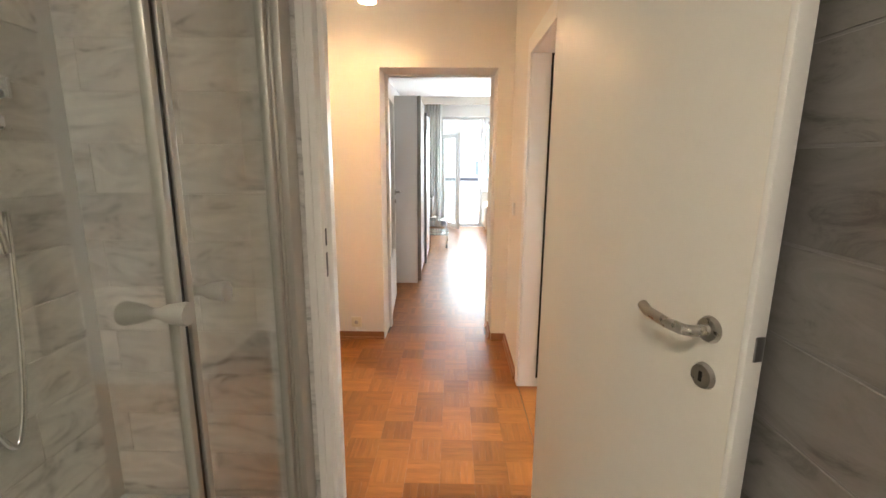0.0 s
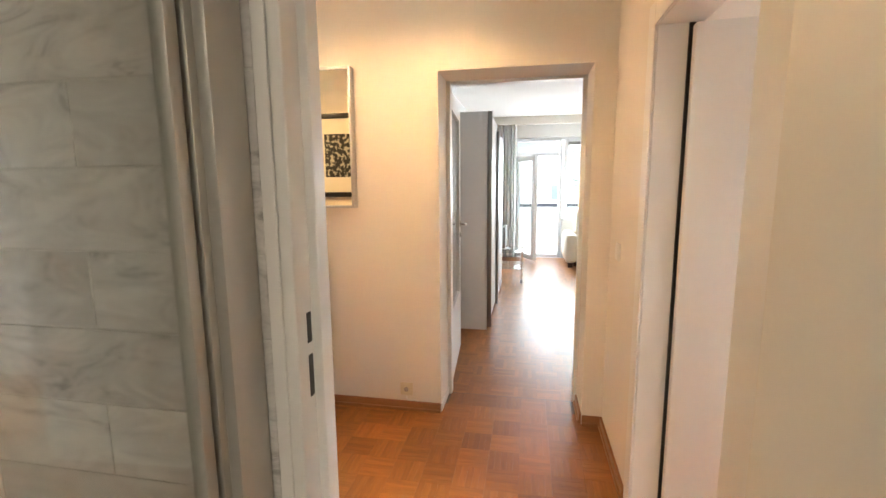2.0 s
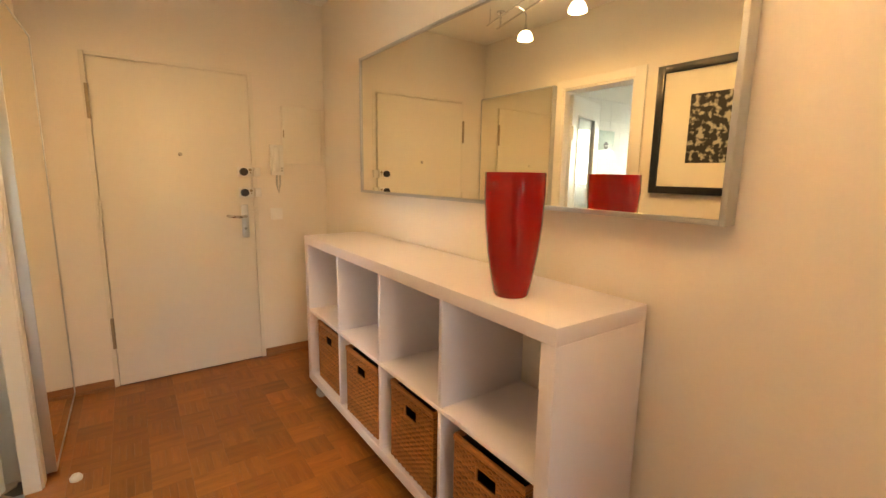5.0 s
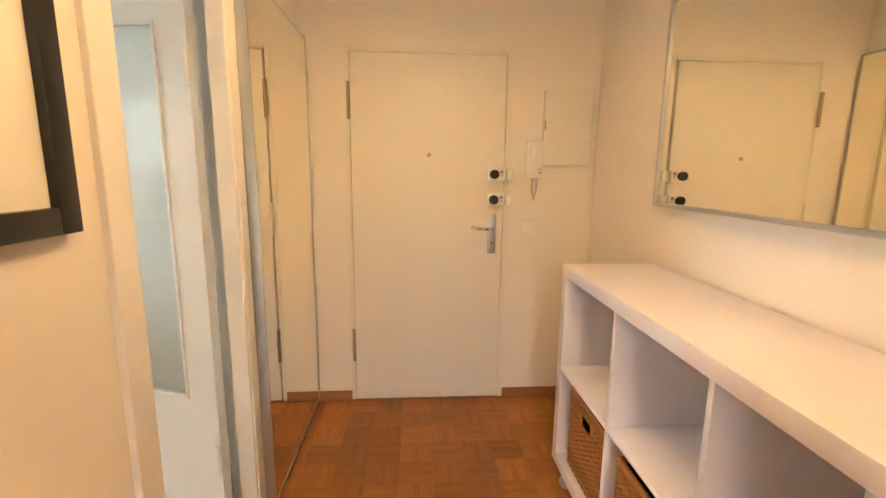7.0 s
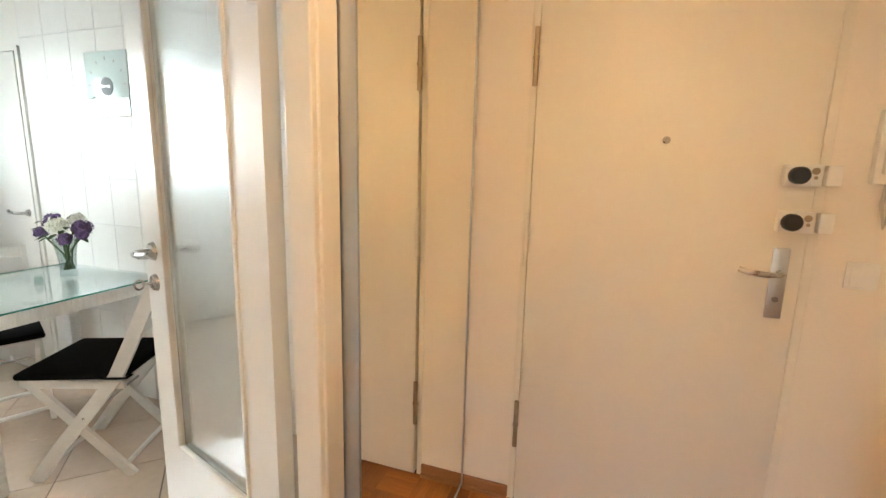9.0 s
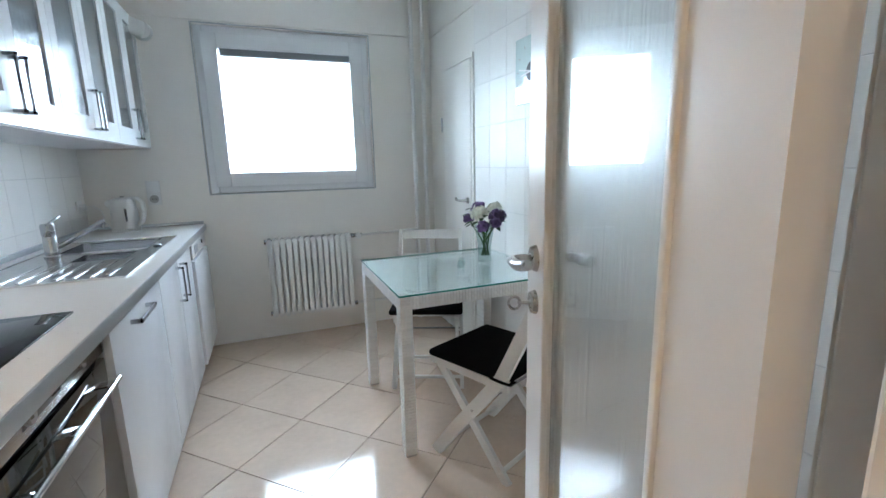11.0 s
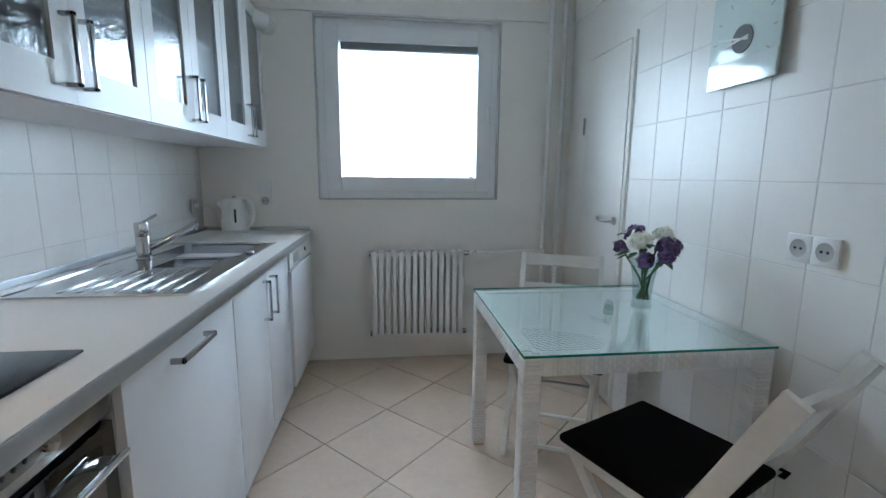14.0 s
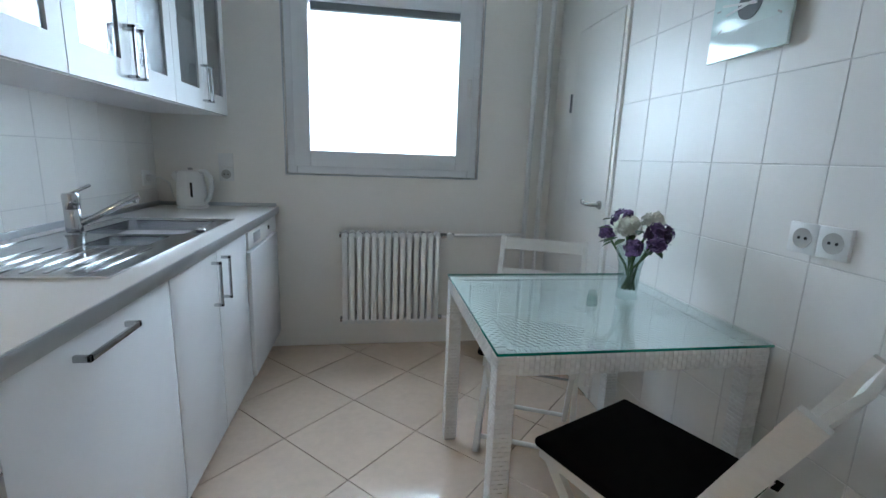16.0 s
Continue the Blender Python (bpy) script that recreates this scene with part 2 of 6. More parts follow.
cl.new(both.outputs[0], cn["Material Output"].inputs[0])
wardrobe_mat = surf("grey_white_laminate", (0.86, 0.86, 0.86), 0.40, var=0.02, scale=1, fine=20, bump=0.02)
leaf_mat = surf("leaf_green", (0.035, 0.075, 0.02), 0.5, var=0.35, scale=30, bump=0.1, island=0.3)
stem_mat = surf("stem_green", (0.05, 0.11, 0.03), 0.5, var=0.2, scale=30, bump=0.1)
petal_purple = surf("purple_petal", (0.125, 0.072, 0.185), 0.6, var=0.35, scale=40, bump=0.1, island=0.6)
petal_white = surf("white_petal", (0.80, 0.80, 0.70), 0.6, var=0.1, scale=40, bump=0.1, island=0.1)
bark = surf("bark", (0.10, 0.075, 0.055), 0.9, var=0.3, scale=12, bump=0.5)
concrete = surf("pale_render", (0.62, 0.60, 0.56), 0.9, var=0.06, scale=1, bump=0.2)
asphalt = surf("ground_green", (0.10, 0.12, 0.06), 0.95, var=0.25, scale=0.6, bump=0.3)
mirror_mat = surf("mirror_silver", (0.90, 0.895, 0.85), 0.0, 1.0, var=0.0, bump=0.0)
mirror_mat.node_tree.nodes["Principled BSDF"].inputs["Roughness"].default_value = 0.0
for link in list(mirror_mat.node_tree.links):
    if link.to_socket.name in ("Roughness", "Base Color"):
        mirror_mat.node_tree.links.remove(link)
mirror_mat.node_tree.nodes["Principled BSDF"].inputs["Base Color"].default_value = (0.96, 0.94, 0.83, 1)
pane_mat = glassy("clear_pane", (0.97, 1.0, 0.99), 0.0, tint=0.97)
shower_pane = glassy("shower_pane", (0.985, 1.0, 0.99), 0.0, tint=0.985)
table_pane = glassy("table_pane", (0.955, 0.995, 0.985), 0.02, tint=0.985)
pane_edge = surf("green_glass_edge", (0.02, 0.22, 0.17), 0.10, var=0.05, bump=0.0)
vase_glass = glassy("vase_glass", (0.93, 0.98, 0.97), 0.0, tint=0.95)
ribbed = frosted("ribbed_glass", (0.93, 0.97, 0.96), 0.26, (170, 170, 1.5), 0.10)
ribbed.node_tree.nodes["Principled BSDF"].inputs["Coat Weight"].default_value = 1.0
ribbed.node_tree.nodes["Principled BSDF"].inputs["Coat IOR"].default_value = 1.7
rippled = frosted("rippled_glass", (0.62, 0.69, 0.73), 0.16, (55, 55, 55), 0.35)
rip = rippled.node_tree.nodes["Principled BSDF"]
rip.inputs["Coat Weight"].default_value, rip.inputs["Coat Roughness"].default_value = 0.9, 0.10
rippled.node_tree.links.new(rippled.node_tree.nodes["Bump"].outputs[0], rip.inputs["Coat Normal"])
shade_glow = glow("lit_shade_glass", (1.0, 0.84, 0.58), 4.0)
hood_glow = glow("lit_hood_bulb", (1.0, 0.78, 0.45), 8.0)

# ---- mesh helpers ----
ORIGIN = {}


def box(bm, x0, y0, z0, x1, y1, z1, bevel=0.0, seg=2):
    g = bmesh.ops.create_cube(bm, size=1.0)["verts"]
    for v in g:
        v.co = Vector(((x0 + x1) / 2 + v.co.x * (x1 - x0), (y0 + y1) / 2 + v.co.y * (y1 - y0), (z0 + z1) / 2 + v.co.z * (z1 - z0)))
    if bevel:
        es = list({e for v in g for e in v.link_edges})
        bmesh.ops.bevel(bm, geom=es, offset=bevel, segments=seg, affect="EDGES", profile=0.5)
    return g


def rod(bm, a, b, r, r2=None, seg=16, caps=True):
    a, b = Vector(a), Vector(b)
    d = b - a
    m = Matrix.Translation((a + b) / 2) @ d.to_track_quat("Z", "Y").to_matrix().to_4x4()
    bmesh.ops.create_cone(bm, cap_ends=caps, segments=seg, radius1=r, radius2=r if r2 is None else r2, depth=d.length, matrix=m)


def tube(bm, pts, r, seg=10):
    """A round tube through the points, with rings turned to the run of it."""
    pts = [Vector(p) for p in pts]
    rings, up = [], None
    for i, p in enumerate(pts):
        d = (pts[min(i + 1, len(pts) - 1)] - pts[max(i - 1, 0)]).normalized()
        if up is None:
            up = d.orthogonal().normalized()
        up = (up - d * up.dot(d)).normalized()
        side = d.cross(up)
        rings.append([bm.verts.new(p + r * (math.cos(2 * math.pi * k / seg) * up + math.sin(2 * math.pi * k / seg) * side)) for k in range(seg)])
    for p, q in zip(rings, rings[1:]):
        for k in range(seg):
            bm.faces.new((p[k], p[(k + 1) % seg], q[(k + 1) % seg], q[k]))
    bm.faces.new(rings[0][::-1])
    bm.faces.new(rings[-1])


def lathe(bm, profile, centre, seg=32, axis="z"):
    """Turns a profile of (radius, height) about an axis through centre."""
    rings = []
    for r, h in profile:
        ring = []
        for k in range(seg):
            a = 2 * math.pi * k / seg
            c, s = r * math.cos(a), r * math.sin(a)
            p = {"z": (c, s, h), "x": (h, c, s), "y": (s, h, c)}[axis]
            ring.append(bm.verts.new(Vector(centre) + Vector(p)))
        rings.append(ring)
    for p, q in zip(rings, rings[1:]):
        for k in range(seg):
            bm.faces.new((p[k], p[(k + 1) % seg], q[(k + 1) % seg], q[k]))
    if profile[0][0] > 1e-4:
        bm.faces.new(rings[0][::-1])
    if profile[-1][0] > 1e-4:
        bm.faces.new(rings[-1])


def sheet(bm, pts, thick):
    """A closed slab from an outline of points, pushed along its normal."""
    f = bm.faces.new([bm.verts.new(p) for p in pts])
    f.normal_update()
    r = bmesh.ops.extrude_face_region(bm, geom=[f])
    bmesh.ops.translate(bm, vec=f.normal * -thick, verts=[v for v in r["geom"] if isinstance(v, bmesh.types.BMVert)])


def bar(bm, pts, w, t, side=(1, 0, 0)):
    """A flat timber bar through the points: w across, t along side."""
    pts, side = [Vector(p) for p in pts], Vector(side).normalized()
    rings = []
    for i, p in enumerate(pts):
        d = (pts[min(i + 1, len(pts) - 1)] - pts[max(i - 1, 0)]).normalized()
        n = d.cross(side).normalized()
        rings.append([bm.verts.new(p + a * n * w / 2 + b * side * t / 2) for a, b in ((1, 1), (-1, 1), (-1, -1), (1, -1))])
    for p, q in zip(rings, rings[1:]):
        for k in range(4):
            bm.faces.new((p[k], p[(k + 1) % 4], q[(k + 1) % 4], q[k]))
    bm.faces.new(rings[0][::-1])
    bm.faces.new(rings[-1])


def thing(name, at, label, category, group="", kind=""):
    ob = new(name)
    ob.location = at
    ob.empty_display_size = 0.1
    ORIGIN[ob] = Vector(at)
    return tagged(ob, label, category, group, kind)


def mesh_of(name, bm, material, smooth):
    bmesh.ops.recalc_face_normals(bm, faces=bm.faces[:])
    me = bpy.data.meshes.new(name)
    if smooth:
        for f in bm.faces:
            f.smooth = True
        for e in bm.edges:
            if len(e.link_faces) == 2 and e.calc_face_angle(0) > 0.7:
                e.smooth = False
    bm.to_mesh(me)
    bm.free()
    me.materials.append(material)
    return me


def part(name, bm, material, parent, label="", smooth=True):
    """Links a bmesh, drawn in the world's metres, as one mesh under a thing or a part."""
    o = ORIGIN[parent]
    bmesh.ops.translate(bm, vec=-o, verts=bm.verts[:])
    ob = new(name, mesh_of(name, bm, material, smooth))
    ob.parent = parent
    ORIGIN[ob] = o
    if label:
        tagged(ob, label)
    return ob


def solid(name, bm, material, label, category, kind="", group="", smooth=False):
    """A top-level thing that is one mesh, with its origin at its base."""
    vs = [v.co for v in bm.verts]
    lo = Vector([min(v[i] for v in vs) for i in range(3)])
    hi = Vector([max(v[i] for v in vs) for i in range(3)])
    o = Vector(((lo.x + hi.x) / 2, (lo.y + hi.y) / 2, lo.z))
    bmesh.ops.translate(bm, vec=-o, verts=bm.verts[:])
    ob = new(name, mesh_of(name, bm, material, smooth))
    ob.location = o
    ORIGIN[ob] = o
    return tagged(ob, label, category, group, kind)


def boxes(*rows, bevel=0.0):
    bm = bmesh.new()
    for r in rows:
        box(bm, *r, bevel=bevel)
    return bm


def turned(pivot, degrees):
    """Turns about a vertical axis through pivot."""
    return Matrix.Translation(pivot) @ Matrix.Rotation(radians(degrees), 4, "Z")


def placed(bm, m):
    bmesh.ops.transform(bm, matrix=m, verts=bm.verts[:])
    return bm

# ---- the large structure ----
CEIL = 2.5


def wall(name, rows, material, label):
    return solid(name, boxes(*rows), material, label, "wall", "structure")


wall_north = wall("wall_north", [(-3.35, 3.69, -0.1, 0.18, 3.95, CEIL), (0.18, 3.69, 1.96, 0.99, 3.95, CEIL), (0.99, 3.69, -0.1, 4.55, 3.95, CEIL)],
                  plaster, "cream painted plaster wall between hall and living room")
wall_south = wall("wall_south", [(-3.35, 1.92, -0.1, -2.29, 2.06, CEIL), (-2.29, 2.012, -0.1, -2.185, 2.06, 2.0), (-2.29, 1.92, 2.0, -1.56, 2.06, CEIL), (-1.56, 1.92, -0.1, -0.57, 2.06, CEIL), (-0.57, 1.972, -0.1, 0.22, 2.06, CEIL),
                                 (0.22, 1.92, 1.98, 1.065, 2.06, CEIL), (1.065, 1.92, -0.1, 1.42, 2.06, CEIL)],
                  plaster, "cream painted plaster wall of the hall with two doorways")
wall_entry = wall("wall_entry", [(-3.35, 2.06, -0.1, -3.10, 2.315, CEIL), (-3.35, 2.315, 1.985, -3.10, 3.18, CEIL), (-3.35, 3.18, -0.1, -3.10, 3.69, CEIL)],
                  plaster, "cream painted plaster wall around the entry door")
wall_east = wall("wall_east", [(1.10, 2.06, -0.1, 1.24, 2.085, CEIL), (1.10, 2.085, 1.92, 1.24, 3.01, CEIL), (1.10, 3.01, -0.1, 1.24, 3.69, CEIL)],
                 plaster, "cream painted plaster hall wall with a bedroom doorway")
wall_bath_kitchen = wall("wall_bath_kitchen", [(-0.775, -1.35, -0.1, -0.57, 1.92, CEIL)], kplaster, "white painted wall behind the kitchen units")
wall_bath_east = wall("wall_bath_east", [(1.272, -1.35, -0.1, 1.42, 1.92, CEIL)], tile_joint, "grey wall of the bathroom behind dark tiles")
wall_kitchen_west = wall("wall_kitchen_west", [(-3.30, -1.35, -0.1, -3.157, 1.92, CEIL)], kplaster, "white painted kitchen wall beside the table")
wall_kitchen_south = wall("wall_kitchen_south", [(-3.30, -1.58, -0.1, -2.665, -1.35, CEIL), (-2.665, -1.58, -0.1, -1.505, -1.35, 1.10),
                                                 (-2.665, -1.58, 2.21, -1.505, -1.35, CEIL), (-1.505, -1.58, -0.1, 1.42, -1.35, CEIL)],
                          kplaster, "white painted kitchen wall with a window")
wall_kitchen_border = solid("wall_trim", boxes((-3.157, -1.35, 2.225, -0.775, -1.338, CEIL), (-3.157, -1.338, 2.225, -3.148, 1.92, CEIL)), kplaster,
                            "white painted band above the kitchen tiles", "trim", "structure")
wall_living_west = wall("wall_living_west", [(-0.45, 3.95, -0.1, -0.30, 9.5, CEIL)], white_ceiling, "white painted living room wall")
wall_living_east = wall("wall_living_east", [(4.40, 3.95, -0.1, 4.55, 9.5, CEIL)], white_ceiling, "white painted living room wall")
wall_living_window = wall("wall_living_window", [(-0.45, 9.5, -0.1, 0.42, 9.75, CEIL), (0.42, 9.5, 2.16, 3.75, 9.75, CEIL), (1.28, 9.5, -0.1, 3.75, 9.75, 0.72),
                                                 (3.75, 9.5, -0.1, 4.55, 9.75, CEIL), (0.42, 9.5, -0.1, 1.28, 9.75, 0.0)],
                          white_ceiling, "white window wall of the living room")
wall_bedroom_south = wall("wall_bedroom_south", [(1.42, 0.95, -0.1, 4.55, 1.10, CEIL)], white_ceiling, "white painted bedroom wall")
wall_bedroom_east = wall("wall_bedroom_east", [(4.40, 1.10, -0.1, 4.55, 1.6, CEIL), (4.40, 1.6, -0.1, 4.55, 3.0, 0.9), (4.40, 1.6, 2.15, 4.55, 3.0, CEIL),
                                               (4.40, 3.0, -0.1, 4.55, 3.69, CEIL)], white_ceiling, "white painted bedroom wall with a window opening")
solid("ceiling", boxes((-3.4, -1.6, CEIL, 4.6, 9.8, CEIL + 0.12)), white_ceiling, "plain white painted ceiling", "ceiling", "structure")
floor = solid("floor", boxes((-3.4, -1.6, -0.16, 4.6, 9.8, -0.008)), grout, "floor slab under parquet and tiles", "floor", "structure")
solid("floor_bath", boxes((-0.57, -1.35, -0.008, 1.272, 1.985, 0.0)), stone_light, "grey tiled bathroom floor", "floor", "structure")
solid("floor_bedroom", boxes((1.105, 1.10, -0.008, 4.40, 3.69, 0.0)), parquet, "oak parquet bedroom floor", "floor", "structure")
solid("threshold", boxes((-2.16, 1.975, -0.008, -1.58, 2.015, 0.004)), alu, "metal threshold strip between tiles and parquet", "threshold", "structure")


def baseboard(rows, label="brown wooden baseboard along the wall"):
    bm = bmesh.new()
    for x0, y0, x1, y1 in rows:
        box(bm, x0, y0, 0.0, x1, y1, 0.058, bevel=0.004)
        if abs(x1 - x0) > abs(y1 - y0):
            inner = (x0, y0 - 0.008, x1, y1) if y1 > 3 else (x0, y0, x1, y1 + 0.008)
        else:
            inner = (x0, y0, x1 + 0.008, y1) if x0 < -2 or 0.1 < x0 < 0.3 else (x0 - 0.008, y0, x1, y1)
        box(bm, inner[0], inner[1], 0.0, inner[2], inner[3], 0.018, bevel=0.003)
    return solid("baseboard", bm, base_wood, label, "baseboard", "structure")


baseboard([(-3.085, 3.677, 0.18, 3.69)])
baseboard([(0.99, 3.677, 1.10, 3.69)])
baseboard([(1.087, 3.077, 1.10, 3.677)])
baseboard([(0.977, 3.70, 0.99, 3.94)])
baseboard([(-3.10, 2.06, -3.087, 2.30)])
baseboard([(-3.10, 3.20, -3.087, 3.677)])
baseboard([(-1.49, 2.06, 0.22, 2.073)])
solid("baseboard", boxes((0.18, 3.70, 0.0, 0.186, 3.93, 0.05)), lacquer, "white painted strip at the foot of the reveal", "baseboard", "structure")


# unseen slab, added so no sky light leaks under the entry door
solid("wall_corridor", boxes((-3.42, 2.2, -0.1, -3.355, 3.3, 2.1)), plaster, "unseen slab behind the entry door, added to block daylight", "wall", "structure")


# door casings
def casing(name, rows, label, material=lacquer):
    return solid(name, boxes(*rows, bevel=0.003), material, label, "door frame", "structure")


casing("door_frame_living", [(0.18, 3.93, 0, 0.205, 3.99, 1.96), (0.965, 3.95, 0, 0.99, 3.99, 1.96), (0.205, 3.94, 1.94, 0.965, 3.99, 1.958)],
       "white painted door frame of the living room")
casing("door_frame_bath", [(0.215, 1.960, 0, 0.255, 2.066, 1.98), (1.03, 1.905, 0, 1.065, 2.085, 1.98), (0.255, 1.905, 1.94, 1.03, 2.064, 1.98),
                           (0.17, 2.058, 0, 0.242, 2.070, 2.03), (1.045, 2.058, 0, 1.074, 2.08, 2.03), (0.242, 2.058, 1.96, 1.045, 2.070, 2.03),
                           (0.205, 1.952, 0, 0.2315, 1.9585, 2.0), (1.06, 1.895, 0, 1.105, 1.922, 2.0), (0.232, 2.018, 0, 0.274, 2.064, 1.94)],
       "cream painted steel door frame of the bathroom")
casing("door_frame_bedroom", [(1.102, 2.99, 0, 1.25, 3.025, 1.92), (1.102, 2.075, 0, 1.25, 2.11, 1.92), (1.102, 2.11, 1.90, 1.25, 2.99, 1.92),
                              (1.092, 2.99, 0, 1.101, 3.075, 1.985), (1.092, 2.062, 0, 1.101, 2.11, 1.985), (1.092, 2.11, 1.90, 1.101, 2.99, 1.985)],
       "white painted steel door frame of the bedroom")
casing("door_frame_kitchen", [(-2.185, 2.011, 0, -2.150, 2.07, 2.0), (-2.288, 2.004, 0, -2.186, 2.0115, 2.0), (-2.2895, 1.925, 0, -2.284, 2.004, 2.0), (-1.595, 1.915, 0, -1.56, 2.07, 2.0), (-2.150, 1.915, 1.97, -1.595, 2.068, 2.0),
                              (-2.228, 2.055, 0, -2.165, 2.076, 2.045), (-1.575, 2.055, 0, -1.505, 2.076, 2.045), (-2.165, 2.055, 1.985, -1.575, 2.076, 2.045)],
       "cream painted steel door frame of the kitchen")
casing("door_frame_entry", [(-3.16, 2.30, 0, -3.098, 2.325, 1.99), (-3.16, 3.17, 0, -3.098, 3.20, 1.99), (-3.16, 2.325, 1.967, -3.098, 3.17, 1.99)],
       "cream painted frame of the entry door", door_paint)


# ---- doors ----
def lever(bm, p, along, out, length=0.12, r=0.009):
    """A bent lever handle from the rose at p, standing out and running along."""
    p, along, out = Vector(p), Vector(along).normalized(), Vector(out).normalized()
    pts = [p, p + out * 0.035, p + out * 0.05 + along * 0.012, p + out * 0.052 + along * 0.05, p + out * 0.05 + along * length * 0.8 + Vector((0, 0, 0.004)),
           p + out * 0.042 + along * length + Vector((0, 0, 0.010))]
    tube(bm, pts, r, 12)


def rose(bm, p, out, r=0.027, t=0.009):
    p, out = Vector(p), Vector(out).normalized()
    rod(bm, p, p + out * t, r, r * 0.86, 24)


# entry door: leaf, hinges, peephole, two rim locks, plate with lever
entry = thing("door_1", (-3.09, 2.745, 0.0), "closed cream painted flat entry door with two rim locks", "door", "", "structure")
part("leaf", boxes((-3.125, 2.329, 0.012, -3.08, 3.165, 1.962), bevel=0.004), door_paint, entry)
for z in (0.26, 0.99, 1.62):
    bm = bmesh.new()
    rod(bm, (-3.068, 2.322, z), (-3.068, 2.322, z + 0.19), 0.009)
    rod(bm, (-3.068, 2.322, z + 0.09), (-3.068, 2.322, z + 0.097), 0.0115)
    part("hinge", bm, brass_dull if z != 0.99 else door_paint, entry, "dull brown steel hinge" if z != 0.99 else "")
bm = bmesh.new()
lathe(bm, [(0.012, 0.0), (0.012, 0.006), (0.006, 0.008), (0.0, 0.005)], (-3.08, 2.75, 1.44), 20, "x")
part("peephole", bm, nickel, entry, "small brass peephole")
for z in (1.338, 1.200):
    lock = part("rim_lock", boxes((-3.08, 3.075, z - 0.032, -3.05, 3.166, z + 0.032), (-3.08, 3.178, z - 0.030, -3.052, 3.215, z + 0.030), bevel=0.004), white_plastic, entry,
                "white rim lock box")
    bm = bmesh.new()
    lathe(bm, [(0.0255, 0.0), (0.0255, 0.022), (0.022, 0.027), (0.0, 0.028)], (-3.05, 3.106, z), 28, "x")
    part("knob", bm, black_plastic, lock, "round black turning knob")
    bm = bmesh.new()
    lathe(bm, [(0.010, 0.0), (0.010, 0.003), (0.0, 0.004)], (-3.05, 3.148, z + 0.013), 16, "x")
    lathe(bm, [(0.005, 0.0), (0.005, 0.003), (0.0, 0.004)], (-3.05, 3.15, z - 0.006), 12, "x")
    part("cylinder", bm, brass_dull, lock)
bm = boxes((-3.08, 3.082, 0.893, -3.071, 3.128, 1.118), bevel=0.004)
plate = part("lock_plate", bm, alu, entry, "brushed aluminium long plate")
bm = bmesh.new()
lever(bm, (-3.072, 3.105, 1.04), (0, -1, 0), (1, 0, 0), 0.12)
part("lever", bm, nickel, plate)
bm = bmesh.new()
lathe(bm, [(0.009, 0.0), (0.009, 0.004), (0.0, 0.004)], (-3.071, 3.104, 0.955), 16, "x")
part("keyhole", bm, steel_dark, plate)

# kitchen door: a glazed leaf, swung into the kitchen
KD = turned((-2.219, 1.944, 0), -107.3)
kdoor = thing("door_2", (-2.207, 1.905, 0.0), "open white painted door with a tall ribbed glass panel", "door", "", "structure")
W = 0.620


def kd(bm):
    return placed(bm, KD)


bm = bmesh.new()
for r in ((-0.004, 0.0, 0.012, 0.115, 0.04, 1.965), (W - 0.115, 0.0, 0.012, W, 0.04, 1.965), (0.115, 0.0, 0.012, W - 0.115, 0.04, 0.50),
          (0.115, 0.0, 1.83, W - 0.115, 0.04, 1.965)):
    box(bm, *r)
part("leaf", kd(bm), lacquer, kdoor)
bm = boxes((0.115, 0.033, 0.50, 0.127, 0.046, 1.83), (W - 0.127, 0.033, 0.50, W - 0.115, 0.046, 1.83), (0.127, 0.033, 0.50, W - 0.127, 0.046, 0.514),
           (0.127, 0.033, 1.816, W - 0.127, 0.046, 1.83), bevel=0.003)
part("glazing_bead", kd(bm), lacquer, kdoor)
part("glass_panel", kd(boxes((0.118, 0.016, 0.503, W - 0.118, 0.024, 1.827))), ribbed, kdoor, "tall frosted ribbed glass panel")
bm = bmesh.new()
for s, y in ((1, 0.04), (-1, 0.0)):
    rose(bm, (W - 0.055, y, 1.085), (0, s, 0))
    lever(bm, (W - 0.055, y, 1.085), (-1, 0, 0), (0, s, 0), 0.098, 0.010)
part("lever", kd(bm), nickel, kdoor, "satin nickel lever handle")
bm = bmesh.new()
for s, y in ((1, 0.04), (-1, 0.0)):
    rose(bm, (W - 0.055, y, 0.995), (0, s, 0), 0.025)
lock = part("key_rose", kd(bm), nickel, kdoor)
bm = bmesh.new()
rod(bm, (W - 0.055, 0.045, 0.995), (W - 0.055, 0.075, 0.995), 0.004)
ring = [(W - 0.055, 0.082 + 0.012 * math.cos(a), 0.995 + 0.013 * math.sin(a)) for a in [k * math.pi / 8 for k in range(17)]]
tube(bm, ring, 0.003, 8)
part("key", kd(bm), nickel, lock, "key left in the lock")
for z in (0.22, 1.62):
    bm = bmesh.new()
    rod(bm, (-0.006, 0.052, z), (-0.006, 0.052, z + 0.11), 0.009)
    part("hinge", kd(bm), lacquer, kdoor)

